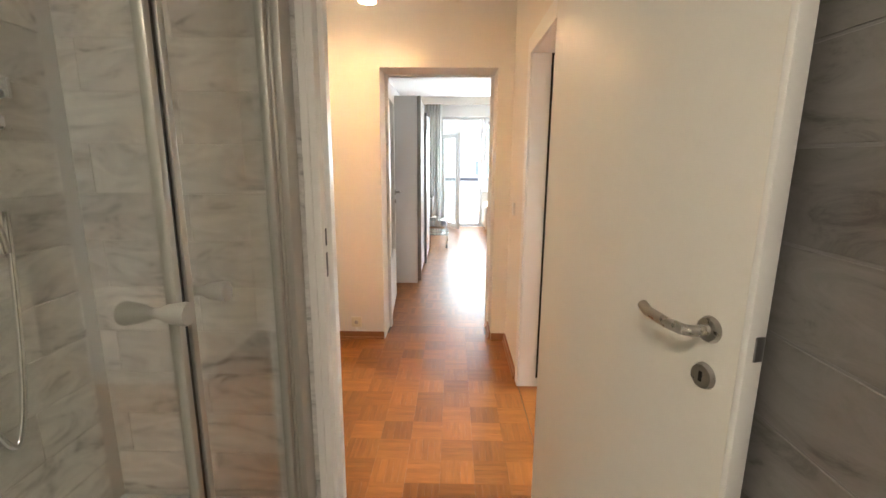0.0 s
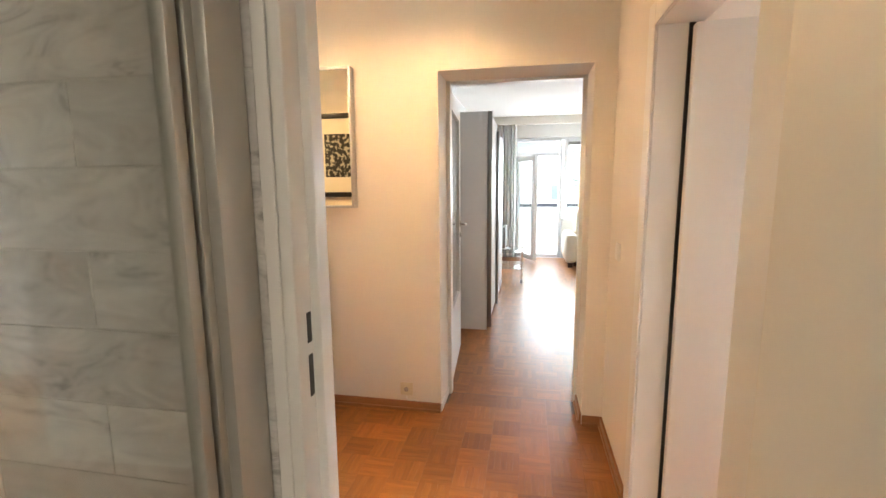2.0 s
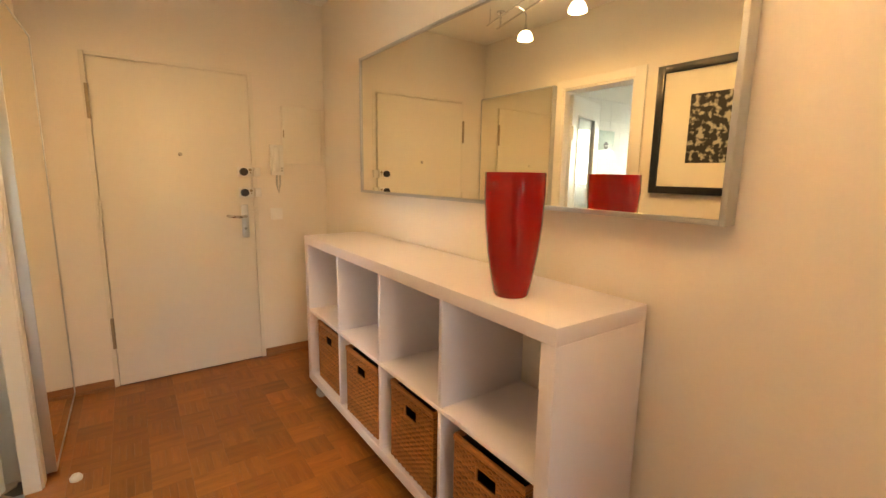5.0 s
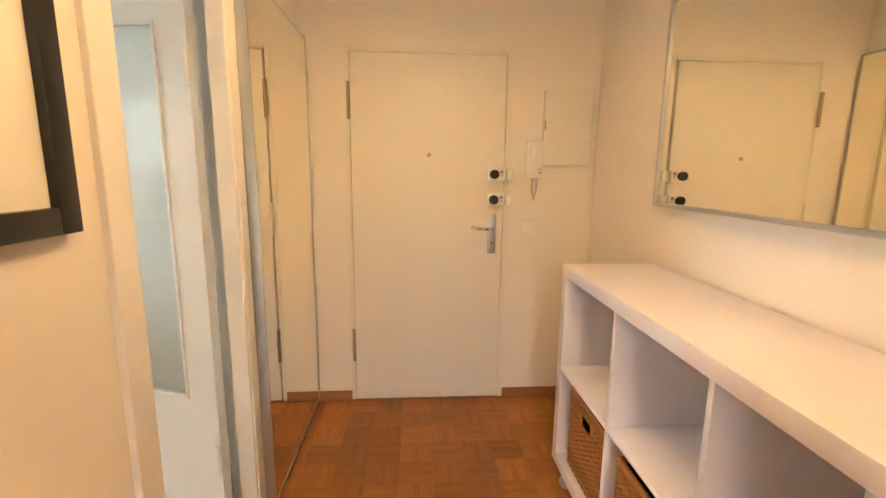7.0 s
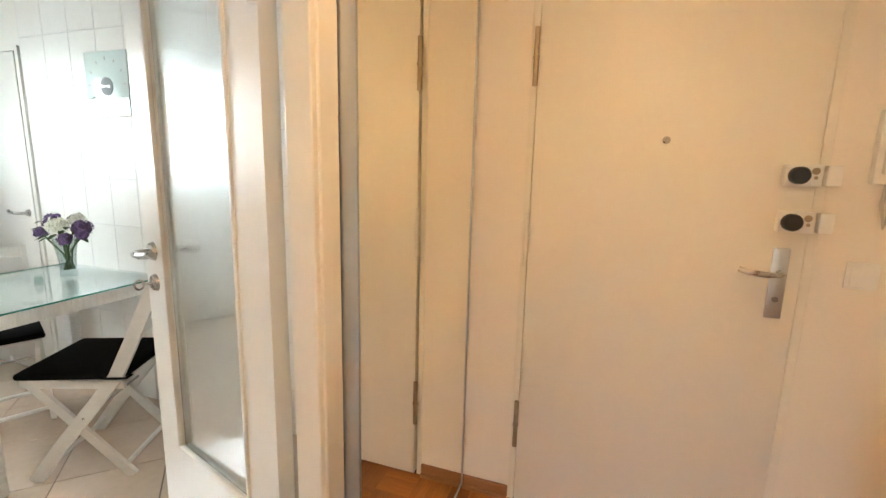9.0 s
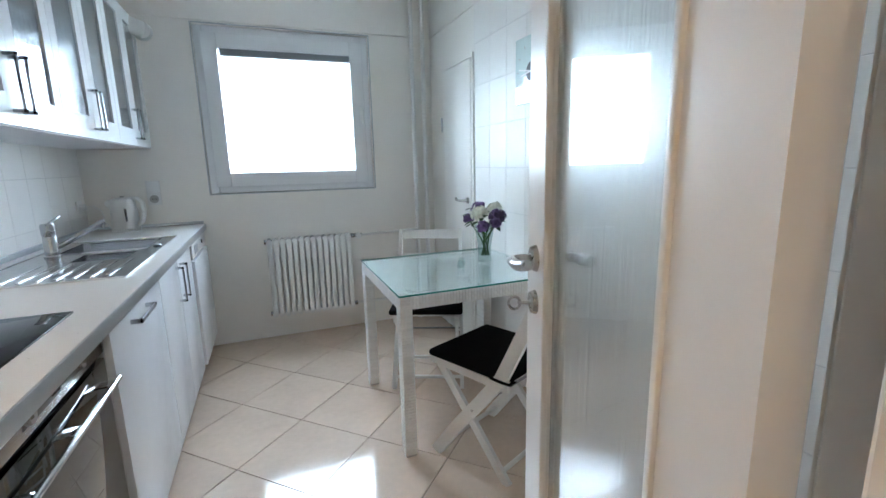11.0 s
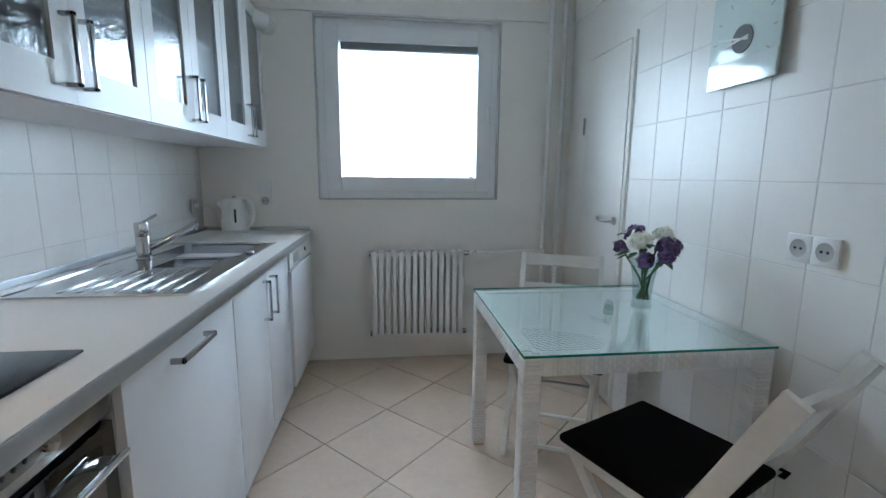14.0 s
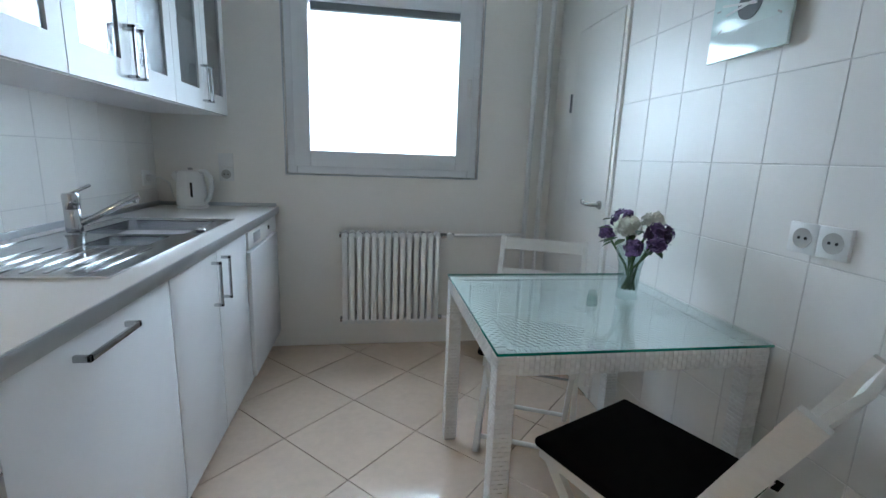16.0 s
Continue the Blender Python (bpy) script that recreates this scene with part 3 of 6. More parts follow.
# bathroom door: a flat leaf, swung into the bathroom
BD = turned((1.024, 1.905, 0), -72.6)
bdoor = thing("door_3", (0.985, 1.905, 0.0), "open cream painted flat bathroom door with steel lever", "door", "", "structure")
BW = 0.700
part("leaf", placed(boxes((0.0, -0.04, 0.012, BW, -0.006, 1.95), bevel=0.002), BD), door_paint, bdoor)
part("leaf_edge", placed(boxes((BW - 0.001, -0.046, 0.012, BW + 0.012, -0.006, 1.952), bevel=0.002), BD), lacquer, bdoor, "white edge of the leaf")
bm = bmesh.new()
rose(bm, (BW - 0.068, -0.04, 1.045), (0, -1, 0), 0.026)
lever(bm, (BW - 0.068, -0.04, 1.045), (-1, 0, 0), (0, -1, 0), 0.13, 0.011)
part("lever", placed(bm, BD), nickel, bdoor, "curved satin nickel lever handle")
bm = bmesh.new()
rose(bm, (BW - 0.068, -0.04, 0.952), (0, -1, 0), 0.026)
kr = part("key_rose", placed(bm, BD), nickel, bdoor)
part("keyhole", placed(boxes((BW - 0.0715, -0.0505, 0.942, BW - 0.0645, -0.048, 0.962)), BD), black_plastic, kr)
part("latch", placed(boxes((BW + 0.012, -0.030, 1.015, BW + 0.0155, -0.012, 1.06), bevel=0.001), BD), steel_dark, bdoor, "steel latch plate")
bm = boxes((0.2545, 1.996, 1.055, 0.2560, 2.012, 1.115), (0.2545, 1.996, 0.945, 0.2560, 2.012, 1.03))
solid("strike_plate", bm, black_plastic, "dark strike holes in the bathroom door frame", "strike plate", "structure")

# bedroom door: a flat leaf standing open into the bedroom
ld = thing("door_4", (1.25, 2.955, 0.0), "open white painted flat bedroom door", "door", "", "structure")
LDM = turned((1.262, 2.972, 0), -4.0)
part("leaf", placed(boxes((-0.050, -0.04, 0.012, 0.70, 0.0, 1.885), bevel=0.002), LDM), lacquer, ld)
bm = bmesh.new()
rose(bm, (0.60, -0.04, 1.04), (0, -1, 0))
lever(bm, (0.60, -0.04, 1.04), (-1, 0, 0), (0, -1, 0))
part("lever", placed(bm, LDM), nickel, ld)
# black strip on the jamb: the hinge gap's shade put in as colour
part("seal", boxes((1.203, 2.984, 0.06, 1.246, 2.9895, 1.90)), black_plastic, ld, "black strip standing in for the dark of the hinge gap", smooth=False)

# living room door: a glazed leaf folded back along the room
VM = turned((0.150, 4.00, 0), 94.0)
vd = thing("door_5", (0.150, 4.00, 0.0), "open white painted door with a tall glass panel", "door", "", "structure")
VW = 0.80
bm = bmesh.new()
for r in ((0.0, -0.04, 0.012, 0.11, 0.0, 1.94), (VW - 0.11, -0.04, 0.012, VW, 0.0, 1.94), (0.11, -0.04, 0.012, VW - 0.11, 0.0, 0.50), (0.11, -0.04, 1.83, VW - 0.11, 0.0, 1.94)):
    box(bm, *r)
part("leaf", placed(bm, VM), lacquer, vd)
part("glass_panel", placed(boxes((0.11, -0.024, 0.50, VW - 0.11, -0.016, 1.83)), VM), ribbed, vd, "tall frosted ribbed glass panel")
bm = bmesh.new()
rose(bm, (VW - 0.055, -0.04, 1.04), (0, -1, 0))
lever(bm, (VW - 0.055, -0.04, 1.04), (-1, 0, 0), (0, -1, 0), 0.11)
rose(bm, (VW - 0.055, -0.04, 0.955), (0, -1, 0), 0.022)
part("lever", placed(bm, VM), nickel, vd, "satin nickel lever handle")

# pantry door in the kitchen wall
pd = thing("door_6", (-3.14, -0.82, 0.0), "closed white painted narrow pantry door", "door", "", "structure")
part("leaf", boxes((-3.156, -1.045, 0.05, -3.138, -0.585, 1.925), bevel=0.002), kplaster, pd)
part("door_frame", boxes((-3.158, -1.075, 0.0, -3.143, -1.05, 1.955), (-3.158, -0.58, 0.0, -3.143, -0.555, 1.955), (-3.158, -1.05, 1.93, -3.143, -0.58, 1.955)), kplaster, pd)
bm = bmesh.new()
rose(bm, (-3.138, -0.635, 1.02), (1, 0, 0), 0.022)
lever(bm, (-3.138, -0.635, 1.02), (0, -1, 0), (1, 0, 0), 0.11, 0.009)
part("lever", bm, nickel, pd, "satin nickel lever handle")
bm = bmesh.new()
rod(bm, (-3.124, -1.048, 1.50), (-3.124, -1.048, 1.60), 0.007)
part("hinge", bm, steel, pd)


# ---- windows ----
def sash(bm, x0, z0, x1, z1, y0, y1, w, axis="y"):
    for r in ((x0, z0, x0 + w, z1), (x1 - w, z0, x1, z1), (x0 + w, z0, x1 - w, z0 + w), (x0 + w, z1 - w, x1 - w, z1)):
        box(bm, r[0], y0, r[1], r[2], y1, r[3], bevel=0.004)


win = thing("window_1", (-2.085, -1.40, 1.09), "white plastic kitchen window with a raised blind", "window", "", "structure")
bm = bmesh.new()
sash(bm, -2.663, 1.102, -1.507, 2.208, -1.47, -1.385, 0.055)
part("window_frame", bm, gloss_white, win)
bm = bmesh.new()
sash(bm, -2.620, 1.146, -1.550, 2.164, -1.455, -1.368, 0.094)
part("sash", bm, gloss_white, win)
part("pane", boxes((-2.54, -1.425, 1.24, -1.648, -1.419, 2.08)), pane_mat, win, smooth=False).visible_shadow = False
bm = bmesh.new()
sash(bm, -2.672, 1.093, -1.498, 2.217, -1.352, -1.343, 0.008)
part("edge_profile", bm, alu, win, "thin metal edging round the window")
bm = bmesh.new()
box(bm, -2.607, -1.368, 1.60, -2.583, -1.36, 1.70, bevel=0.003)
tube(bm, [(-2.595, -1.362, 1.685), (-2.595, -1.335, 1.685), (-2.595, -1.328, 1.675), (-2.595, -1.328, 1.585)], 0.008, 10)
part("handle", bm, white_plastic, win)
blind = thing("window_blind", (-2.09, -1.40, 2.03), "grey slatted blind pulled up under the window frame", "blind")
for k in range(7):
    z = 2.032 + k * 0.0065
    part("slat", boxes((-2.535, -1.417, z, -1.655, -1.392, z + 0.0058)), surf("blind_grey", (0.24, 0.26, 0.265), 0.5, 0.2, var=0.05), blind, smooth=False)
part("bottom_rail", boxes((-2.535, -1.419, 2.022, -1.655, -1.39, 2.031), bevel=0.002), alu, blind)

lw = thing("window_2", (2.5, 9.6, 0.72), "wide white living room window", "window", "", "structure")
bm = bmesh.new()
sash(bm, 1.285, 0.725, 3.745, 2.155, 9.56, 9.64, 0.075)
box(bm, 2.50, 9.56, 0.80, 2.60, 9.64, 2.08)
part("window_frame", bm, gloss_white, lw)
part("pane", boxes((1.36, 9.597, 0.80, 2.50, 9.603, 2.08)), pane_mat, lw, smooth=False).visible_shadow = False
part("pane", boxes((2.60, 9.597, 0.80, 3.67, 9.603, 2.08)), pane_mat, lw, smooth=False).visible_shadow = False
part("window_sill", boxes((1.27, 9.42, 0.70, 3.76, 9.56, 0.728), bevel=0.006), gloss_white, lw)
part("blind_box", boxes((1.36, 9.54, 2.02, 3.67, 9.59, 2.08), bevel=0.004), steel_dark, lw, "dark rolled-up blind")

bf = thing("door_7", (0.85, 9.58, 0.0), "white glazed balcony door standing open", "door", "", "structure")
bm = bmesh.new()
sash(bm, 0.425, 0.0, 1.275, 2.155, 9.56, 9.64, 0.06)
box(bm, 0.485, 9.56, 1.83, 1.215, 9.64, 1.91)
part("door_frame", bm, gloss_white, bf)
part("pane", boxes((0.485, 9.597, 1.91, 1.215, 9.603, 2.095)), pane_mat, bf, smooth=False).visible_shadow = False
bm = bmesh.new()
for k in range(4):
    box(bm, 0.49, 9.585, 1.93 + k * 0.04, 1.21, 9.592, 1.955 + k * 0.04)
part("transom_blind", bm, alu, bf, "grey blind in the top light")
LM = turned((0.49, 9.55, 0), -62.0)
bm = bmesh.new()
sash(bm, 0.0, 0.04, 0.71, 1.82, -0.06, 0.0, 0.085)
leafp = part("leaf", placed(bm, LM), gloss_white, bf)
part("pane", placed(boxes((0.085, -0.033, 0.125, 0.625, -0.027, 1.735)), LM), pane_mat, leafp, smooth=False).visible_shadow = False
bm = bmesh.new()
tube(bm, [(0.668, -0.06, 0.95), (0.668, -0.10, 0.95), (0.668, -0.105, 0.94), (0.668, -0.105, 0.83)], 0.008)
part("handle", placed(bm, LM), nickel, leafp)
solid("curtain_cornice", boxes((-0.30, 9.25, 2.36, 4.40, 9.30, CEIL), bevel=0.003), plaster, "cream boxed cornice over the windows", "cornice", "structure")


# ---- hall things ----
# spot rail under the ceiling
rail = thing("spot_rail", (-0.9, 2.9, 2.5), "chrome ceiling rail with small lit glass spot shades", "ceiling lamp")


def on_rail(x, dy=0.0):
    return Vector((x, 2.61 + 0.265 * (x + 2.05) + dy, 2.40))


bm = bmesh.new()
tube(bm, [on_rail(-2.45), on_rail(0.55)], 0.006, 8)
tube(bm, [on_rail(-2.45, 0.10), on_rail(0.55, 0.10)], 0.004, 8)
part("bar", bm, chrome, rail)
for x in (-2.40, -0.95, 0.45):
    bm = bmesh.new()
    rod(bm, on_rail(x), on_rail(x) + Vector((0, 0, 0.10)), 0.006)
    rod(bm, on_rail(x) + Vector((0, 0, 0.088)), on_rail(x) + Vector((0, 0, 0.10)), 0.03)
    part("holder", bm, chrome, rail)
    bm = bmesh.new()
    rod(bm, on_rail(x, 0.10), on_rail(x, 0.10) + Vector((0, 0, 0.10)), 0.004)
    part("holder", bm, chrome, rail)
for x in (-2.05, -1.52, -1.0, -0.42, 0.20):
    p = on_rail(x)
    bm = bmesh.new()
    tube(bm, [p + Vector((0, 0.10, 0)), p + Vector((0.02, 0.05, -0.01)), p + Vector((0, 0, -0.03)), p + Vector((0, 0, -0.10))], 0.005, 8)
    rod(bm, p + Vector((0, 0, -0.13)), p + Vector((0, 0, -0.09)), 0.014, 0.010)
    spot = part("spot", bm, chrome, rail)
    bm = bmesh.new()
    lathe(bm, [(0.018, 0.055), (0.034, 0.045), (0.045, 0.025), (0.051, 0.0), (0.048, 0.0), (0.042, 0.024), (0.031, 0.042), (0.016, 0.051)], p + Vector((0, 0, -0.185)), 28)
    part("shade", bm, shade_glow, spot, "small lit opal glass shade")
    lamp("spot_lamp", "POINT", Matrix.Translation(p + Vector((0, 0, -0.172))), 2.6, WARM, 0.018)

# shelf unit on castors
SX0, SX1, SY0, SY1, SB, ST = -2.367, -0.490, 3.280, 3.665, 0.105, 0.982
unit = thing("shelf_unit", (-1.43, 3.47, 0.0), "white laminate shelf unit on castors, four by two open cells", "shelf")
part("top", boxes((SX0, SY0, ST - 0.048, SX1, SY1, ST), bevel=0.002), shelf_laminate, unit)
part("base", boxes((SX0, SY0, SB, SX1, SY1, SB + 0.048), bevel=0.002), shelf_laminate, unit)
part("side", boxes((SX0, SY0 + 0.001, SB + 0.048, SX0 + 0.048, SY1, ST - 0.048), bevel=0.002), shelf_laminate, unit)
part("side", boxes((SX1 - 0.048, SY0 + 0.001, SB + 0.048, SX1, SY1, ST - 0.048), bevel=0.002), shelf_laminate, unit)
CELL = (SX1 - SX0 - 0.096 - 3 * 0.018) / 4
MID = (SB + ST) / 2
part("middle_shelf", boxes((SX0 + 0.048, SY0 + 0.003, MID - 0.009, SX1 - 0.048, SY1, MID + 0.009), bevel=0.0015), shelf_laminate, unit)
cells = [SX0 + 0.048 + i * (CELL + 0.018) for i in range(4)]
for x in cells[1:]:
    part("divider", boxes((x - 0.018, SY0 + 0.003, MID + 0.009, x, SY1, ST - 0.048), bevel=0.0015), shelf_laminate, unit)
    part("divider", boxes((x - 0.018, SY0 + 0.003, SB + 0.048, x, SY1, MID - 0.009), bevel=0.0015), shelf_laminate, unit)
for x in (SX0 + 0.08, SX1 - 0.08):
    for y in (SY0 + 0.05, SY1 - 0.05):
        bm = bmesh.new()
        box(bm, x - 0.03, y - 0.03, SB - 0.008, x + 0.03, y + 0.03, SB, bevel=0.002)
        box(bm, x - 0.018, y - 0.015, 0.045, x - 0.014, y + 0.02, SB - 0.008)
        box(bm, x + 0.014, y - 0.015, 0.045, x + 0.018, y + 0.02, SB - 0.008)
        castor = part("castor", bm, steel, unit, "steel castor bracket")
        bm = bmesh.new()
        lathe(bm, [(0.0, -0.012), (0.030, -0.012), (0.036, -0.007), (0.036, 0.007), (0.030, 0.012), (0.0, 0.012)], (x, y, 0.036), 24, "x")
        part("wheel", bm, grey_plastic, castor)


def woven(bm, x0, y0, x1, y1, z0, z1, row, amp, pitch, gap=None, face=0.6):
    """Rows of strands round a box, in and out between stakes."""
    per = [(x0, y0), (x1, y0), (x1, y1), (x0, y1)]
    path = []
    for (ax, ay), (bx, by) in zip(per, per[1:] + per[:1]):
        n = max(2, round(math.hypot(bx - ax, by - ay) / pitch)) * 2
        nx, ny = (by - ay), -(bx - ax)
        ln = math.hypot(nx, ny)
        for k in range(n):
            f = k / n
            path.append((ax + (bx - ax) * f, ay + (by - ay) * f, nx / ln, ny / ln, k))
    rows = int((z1 - z0) / row)
    for r in range(rows):
        z = z0 + (r + 0.5) * row
        rings = []
        for x, y, nx, ny, k in path:
            o = amp * (1 if (k + 2 * r) % 4 < 2 else -0.2) if k else amp * 0.4
            if gap and gap[0] < x < gap[1] and gap[2] < z < gap[3] and ny < -0.5:
                rings.append(None)
                continue
            px, py = x + nx * o, y + ny * o
            h = row * 0.47
            rings.append([bm.verts.new((px + nx * a, py + ny * a, z + b)) for a, b in ((0.0025, h * face), (0.0025, -h * face), (-0.002, -h), (-0.002, h))])
        for i in range(len(rings)):
            a, b = rings[i], rings[(i + 1) % len(rings)]
            if a and b:
                for c in range(4):
                    bm.faces.new((a[c], a[(c + 1) % 4], b[(c + 1) % 4], b[c]))


def make_basket():
    w, d, h = 0.318, 0.34, 0.345
    b = thing("wicker_basket", (0, 0, 0), "brown woven wicker basket with a handle slot", "basket", "baskets in the shelf")
    bm = bmesh.new()
    woven(bm, -w / 2, 0.0, w / 2, d, 0.004, h - 0.02, 0.0095, 0.0032, 0.016, (-0.045, 0.045, h - 0.105, h - 0.055))
    part("weave", bm, wicker, b, smooth=False)
    # near-black linings put shade behind the strands and in the slot
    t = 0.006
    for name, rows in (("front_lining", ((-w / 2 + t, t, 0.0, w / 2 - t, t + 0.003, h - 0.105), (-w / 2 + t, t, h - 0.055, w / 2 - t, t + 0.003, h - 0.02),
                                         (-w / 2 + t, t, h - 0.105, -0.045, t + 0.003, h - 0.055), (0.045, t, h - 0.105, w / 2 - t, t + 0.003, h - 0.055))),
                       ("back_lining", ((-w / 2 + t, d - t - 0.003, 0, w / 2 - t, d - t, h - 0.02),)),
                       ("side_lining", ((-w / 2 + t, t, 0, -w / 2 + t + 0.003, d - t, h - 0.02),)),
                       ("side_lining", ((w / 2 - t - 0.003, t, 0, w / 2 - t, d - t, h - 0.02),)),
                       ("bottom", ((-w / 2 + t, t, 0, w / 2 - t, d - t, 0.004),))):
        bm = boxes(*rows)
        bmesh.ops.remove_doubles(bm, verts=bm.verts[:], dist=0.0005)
        part(name, bm, shade_foot_brown, b, smooth=False)
    bm = bmesh.new()
    for k in range(2):
        z = h - 0.017 + k * 0.011
        tube(bm, [(-w / 2, 0, z), (w / 2, 0, z), (w / 2, d, z), (-w / 2, d, z), (-w / 2, 0.002, z)], 0.0075, 8)
    part("rim", bm, wicker, b)
    bm = bmesh.new()
    tube(bm, [(-0.047, 0, h - 0.107), (0.047, 0, h - 0.107), (0.047, 0, h - 0.053), (-0.047, 0, h - 0.053), (-0.047, 0, h - 0.105)], 0.005, 8)
    part("handle_slot", bm, wicker, b)
    return b


basket = make_basket()
spots = [(cells[i] + CELL / 2 + dx, SY0 + dy, SB + 0.049) for i, dx, dy in ((0, 0.012, 0.03), (1, 0.014, 0.015), (2, 0.008, 0.02), (3, 0.018, 0.012))]
basket.location = spots[0]
for s, a in zip(spots[1:], (1.2, -0.8, 0.6)):
    copy_thing(basket, pose(*s, 0, 0, a))

# red vase
bm = bmesh.new()
out = [(0.0, 0.0), (0.048, 0.0), (0.053, 0.006), (0.064, 0.06), (0.077, 0.14), (0.085, 0.22), (0.089, 0.30), (0.089, 0.364), (0.088, 0.367)]
inn = [(0.084, 0.364), (0.083, 0.30), (0.079, 0.22), (0.070, 0.14), (0.056, 0.06), (0.0, 0.03)]
lathe(bm, out + inn, (-0.775, 3.40, ST), 48)
solid("vase", bm, red_glass, "tall glossy red glass vase on the shelf", "vase", smooth=True)

# wide wall mirror
MX0, MX1, MZ0, MZ1 = -2.355, -0.300, 1.226, 2.000
wm = thing("wall_mirror", (-1.33, 3.66, MZ0), "wide wall mirror in a slim silver frame", "mirror")
part("mirror_glass", boxes((MX0 + 0.014, 3.640, MZ0 + 0.014, MX1 - 0.014, 3.646, MZ1 - 0.014)), mirror_mat, wm, smooth=False)
part("backing", boxes((MX0 + 0.004, 3.647, MZ0 + 0.004, MX1 - 0.004, 3.689, MZ1 - 0.004)), alu, wm, smooth=False)
for r in ((MX0, 3.632, MZ0, MX0 + 0.015, 3.688, MZ1), (MX1 - 0.015, 3.632, MZ0, MX1, 3.688, MZ1), (MX0 + 0.015, 3.632, MZ0, MX1 - 0.015, 3.688, MZ0 + 0.015),
          (MX0 + 0.015, 3.632, MZ1 - 0.015, MX1 - 0.015, 3.688, MZ1)):
    part("frame_strip", boxes(r, bevel=0.002), alu, wm)

# tall mirror beside the entry door
tm = thing("standing_mirror", (-2.69, 2.08, 0.0), "tall mirror in a silver frame against the hall wall", "mirror")
TX0, TX1, TZ0, TZ1, TY = -3.082, -2.231, 0.025, 2.02, 2.112
part("mirror_glass", boxes((TX0 + 0.008, TY - 0.008, TZ0 + 0.008, TX1 - 0.008, TY - 0.003, TZ1 - 0.008)), mirror_mat, tm, smooth=False)
part("backing", boxes((TX0 + 0.002, 2.062, TZ0 + 0.002, TX1 - 0.002, TY - 0.0085, TZ1 - 0.002)), alu, tm, smooth=False)
for r in ((TX0, 2.061, TZ0, TX0 + 0.009, TY, TZ1), (TX1 - 0.009, 2.061, TZ0, TX1, TY, TZ1), (TX0 + 0.009, 2.061, TZ0, TX1 - 0.009, TY, TZ0 + 0.009),
          (TX0 + 0.009, 2.061, TZ1 - 0.009, TX1 - 0.009, TY, TZ1)):
    part("frame_strip", boxes(r, bevel=0.0015), alu, tm)

# framed print on the south wall
pic = thing("framed_print", (-1.05, 2.07, 1.24), "black framed print with a dark mottled picture", "picture")
for r in ((-1.42, 2.061, 1.245, -1.375, 2.088, 2.01), (-0.725, 2.061, 1.245, -0.68, 2.088, 2.01), (-1.375, 2.061, 1.245, -0.725, 2.088, 1.29),
          (-1.375, 2.061, 1.965, -0.725, 2.088, 2.01)):
    part("frame_strip", boxes(r, bevel=0.003), black_plastic, pic)
part("mount", boxes((-1.375, 2.061, 1.29, -0.725, 2.072, 1.965)), surf("paper_mount", (0.80, 0.77, 0.68), 0.8, var=0.02), pic, smooth=False)
ink = bpy.data.materials.new("mottled_ink")
ink.use_nodes = True
nn, nl = ink.node_tree.nodes, ink.node_tree.links
ns = nn.new("ShaderNodeTexNoise")
ns.inputs["Scale"].default_value, ns.inputs["Detail"].default_value = 28, 8
ntc = nn.new("ShaderNodeTexCoord")
nr = nn.new("ShaderNodeValToRGB")
nr.color_ramp.elements[0].position, nr.color_ramp.elements[0].color = 0.50, (0.012, 0.012, 0.012, 1)
nr.color_ramp.elements[1].position, nr.color_ramp.elements[1].color = 0.60, (0.42, 0.40, 0.34, 1)
nl.new(ntc.outputs["Object"], ns.inputs["Vector"])
nl.new(ns.outputs["Fac"], nr.inputs[0])
nl.new(nr.outputs[0], nn["Principled BSDF"].inputs["Base Color"])
part("print", boxes((-1.21, 2.072, 1.43, -0.89, 2.074, 1.825)), ink, pic, "black and grey mottled print", smooth=False)


# wall fittings
def plate_switch(name, at, out, label, size=0.082):
    """A square rocker switch on a wall; out is the wall's inward axis."""
    x, y, z = at
    s = thing(name, at, label, "switch")
    h, ox, oy = size / 2, out[0], out[1]
    tx, ty = abs(oy), abs(ox)

    def slab(hs, d0, d1, bv):
        bm = bmesh.new()
        xs = sorted((x - tx * hs + ox * d0, x + tx * hs + ox * d1)) if ox == 0 else sorted((x + ox * d0, x + ox * d1))
        ys = sorted((y - ty * hs + oy * d0, y + ty * hs + oy * d1)) if oy == 0 else sorted((y + oy * d0, y + oy * d1))
        box(bm, xs[0], ys[0], z - hs, xs[1], ys[1], z + hs, bevel=bv)
        return bm

    part("switch_frame", slab(h, 0.0, 0.008, 0.002), white_plastic, s)
    part("rocker", slab(h * 0.74, 0.008, 0.012, 0.002), white_plastic, s)
    return s


plate_switch("light_switch", (1.10, 3.448, 1.03), (-1, 0), "white square light switch on the cream wall")
plate_switch("light_switch", (-3.10, 3.32, 1.046), (1, 0), "white square light switch beside the entry door")

sock = thing("wall_socket", (-0.03, 3.69, 0.134), "cream aerial socket with a loose white cable", "socket")
part("socket_plate", boxes((-0.068, 3.678, 0.096, 0.008, 3.69, 0.172), bevel=0.003), cream_plastic, sock)
bm = bmesh.new()
lathe(bm, [(0.014, 0.0), (0.014, -0.006), (0.006, -0.008), (0.0, -0.008)], (-0.03, 3.678, 0.134), 18, "y")
part("jack", bm, nickel, sock)
bm = bmesh.new()
tube(bm, [(-0.03, 3.676, 0.09), (-0.025, 3.668, 0.075), (0.0, 3.664, 0.072), (0.03, 3.668, 0.073), (0.045, 3.672, 0.066)], 0.004, 8)
part("cable", bm, white_plastic, sock)

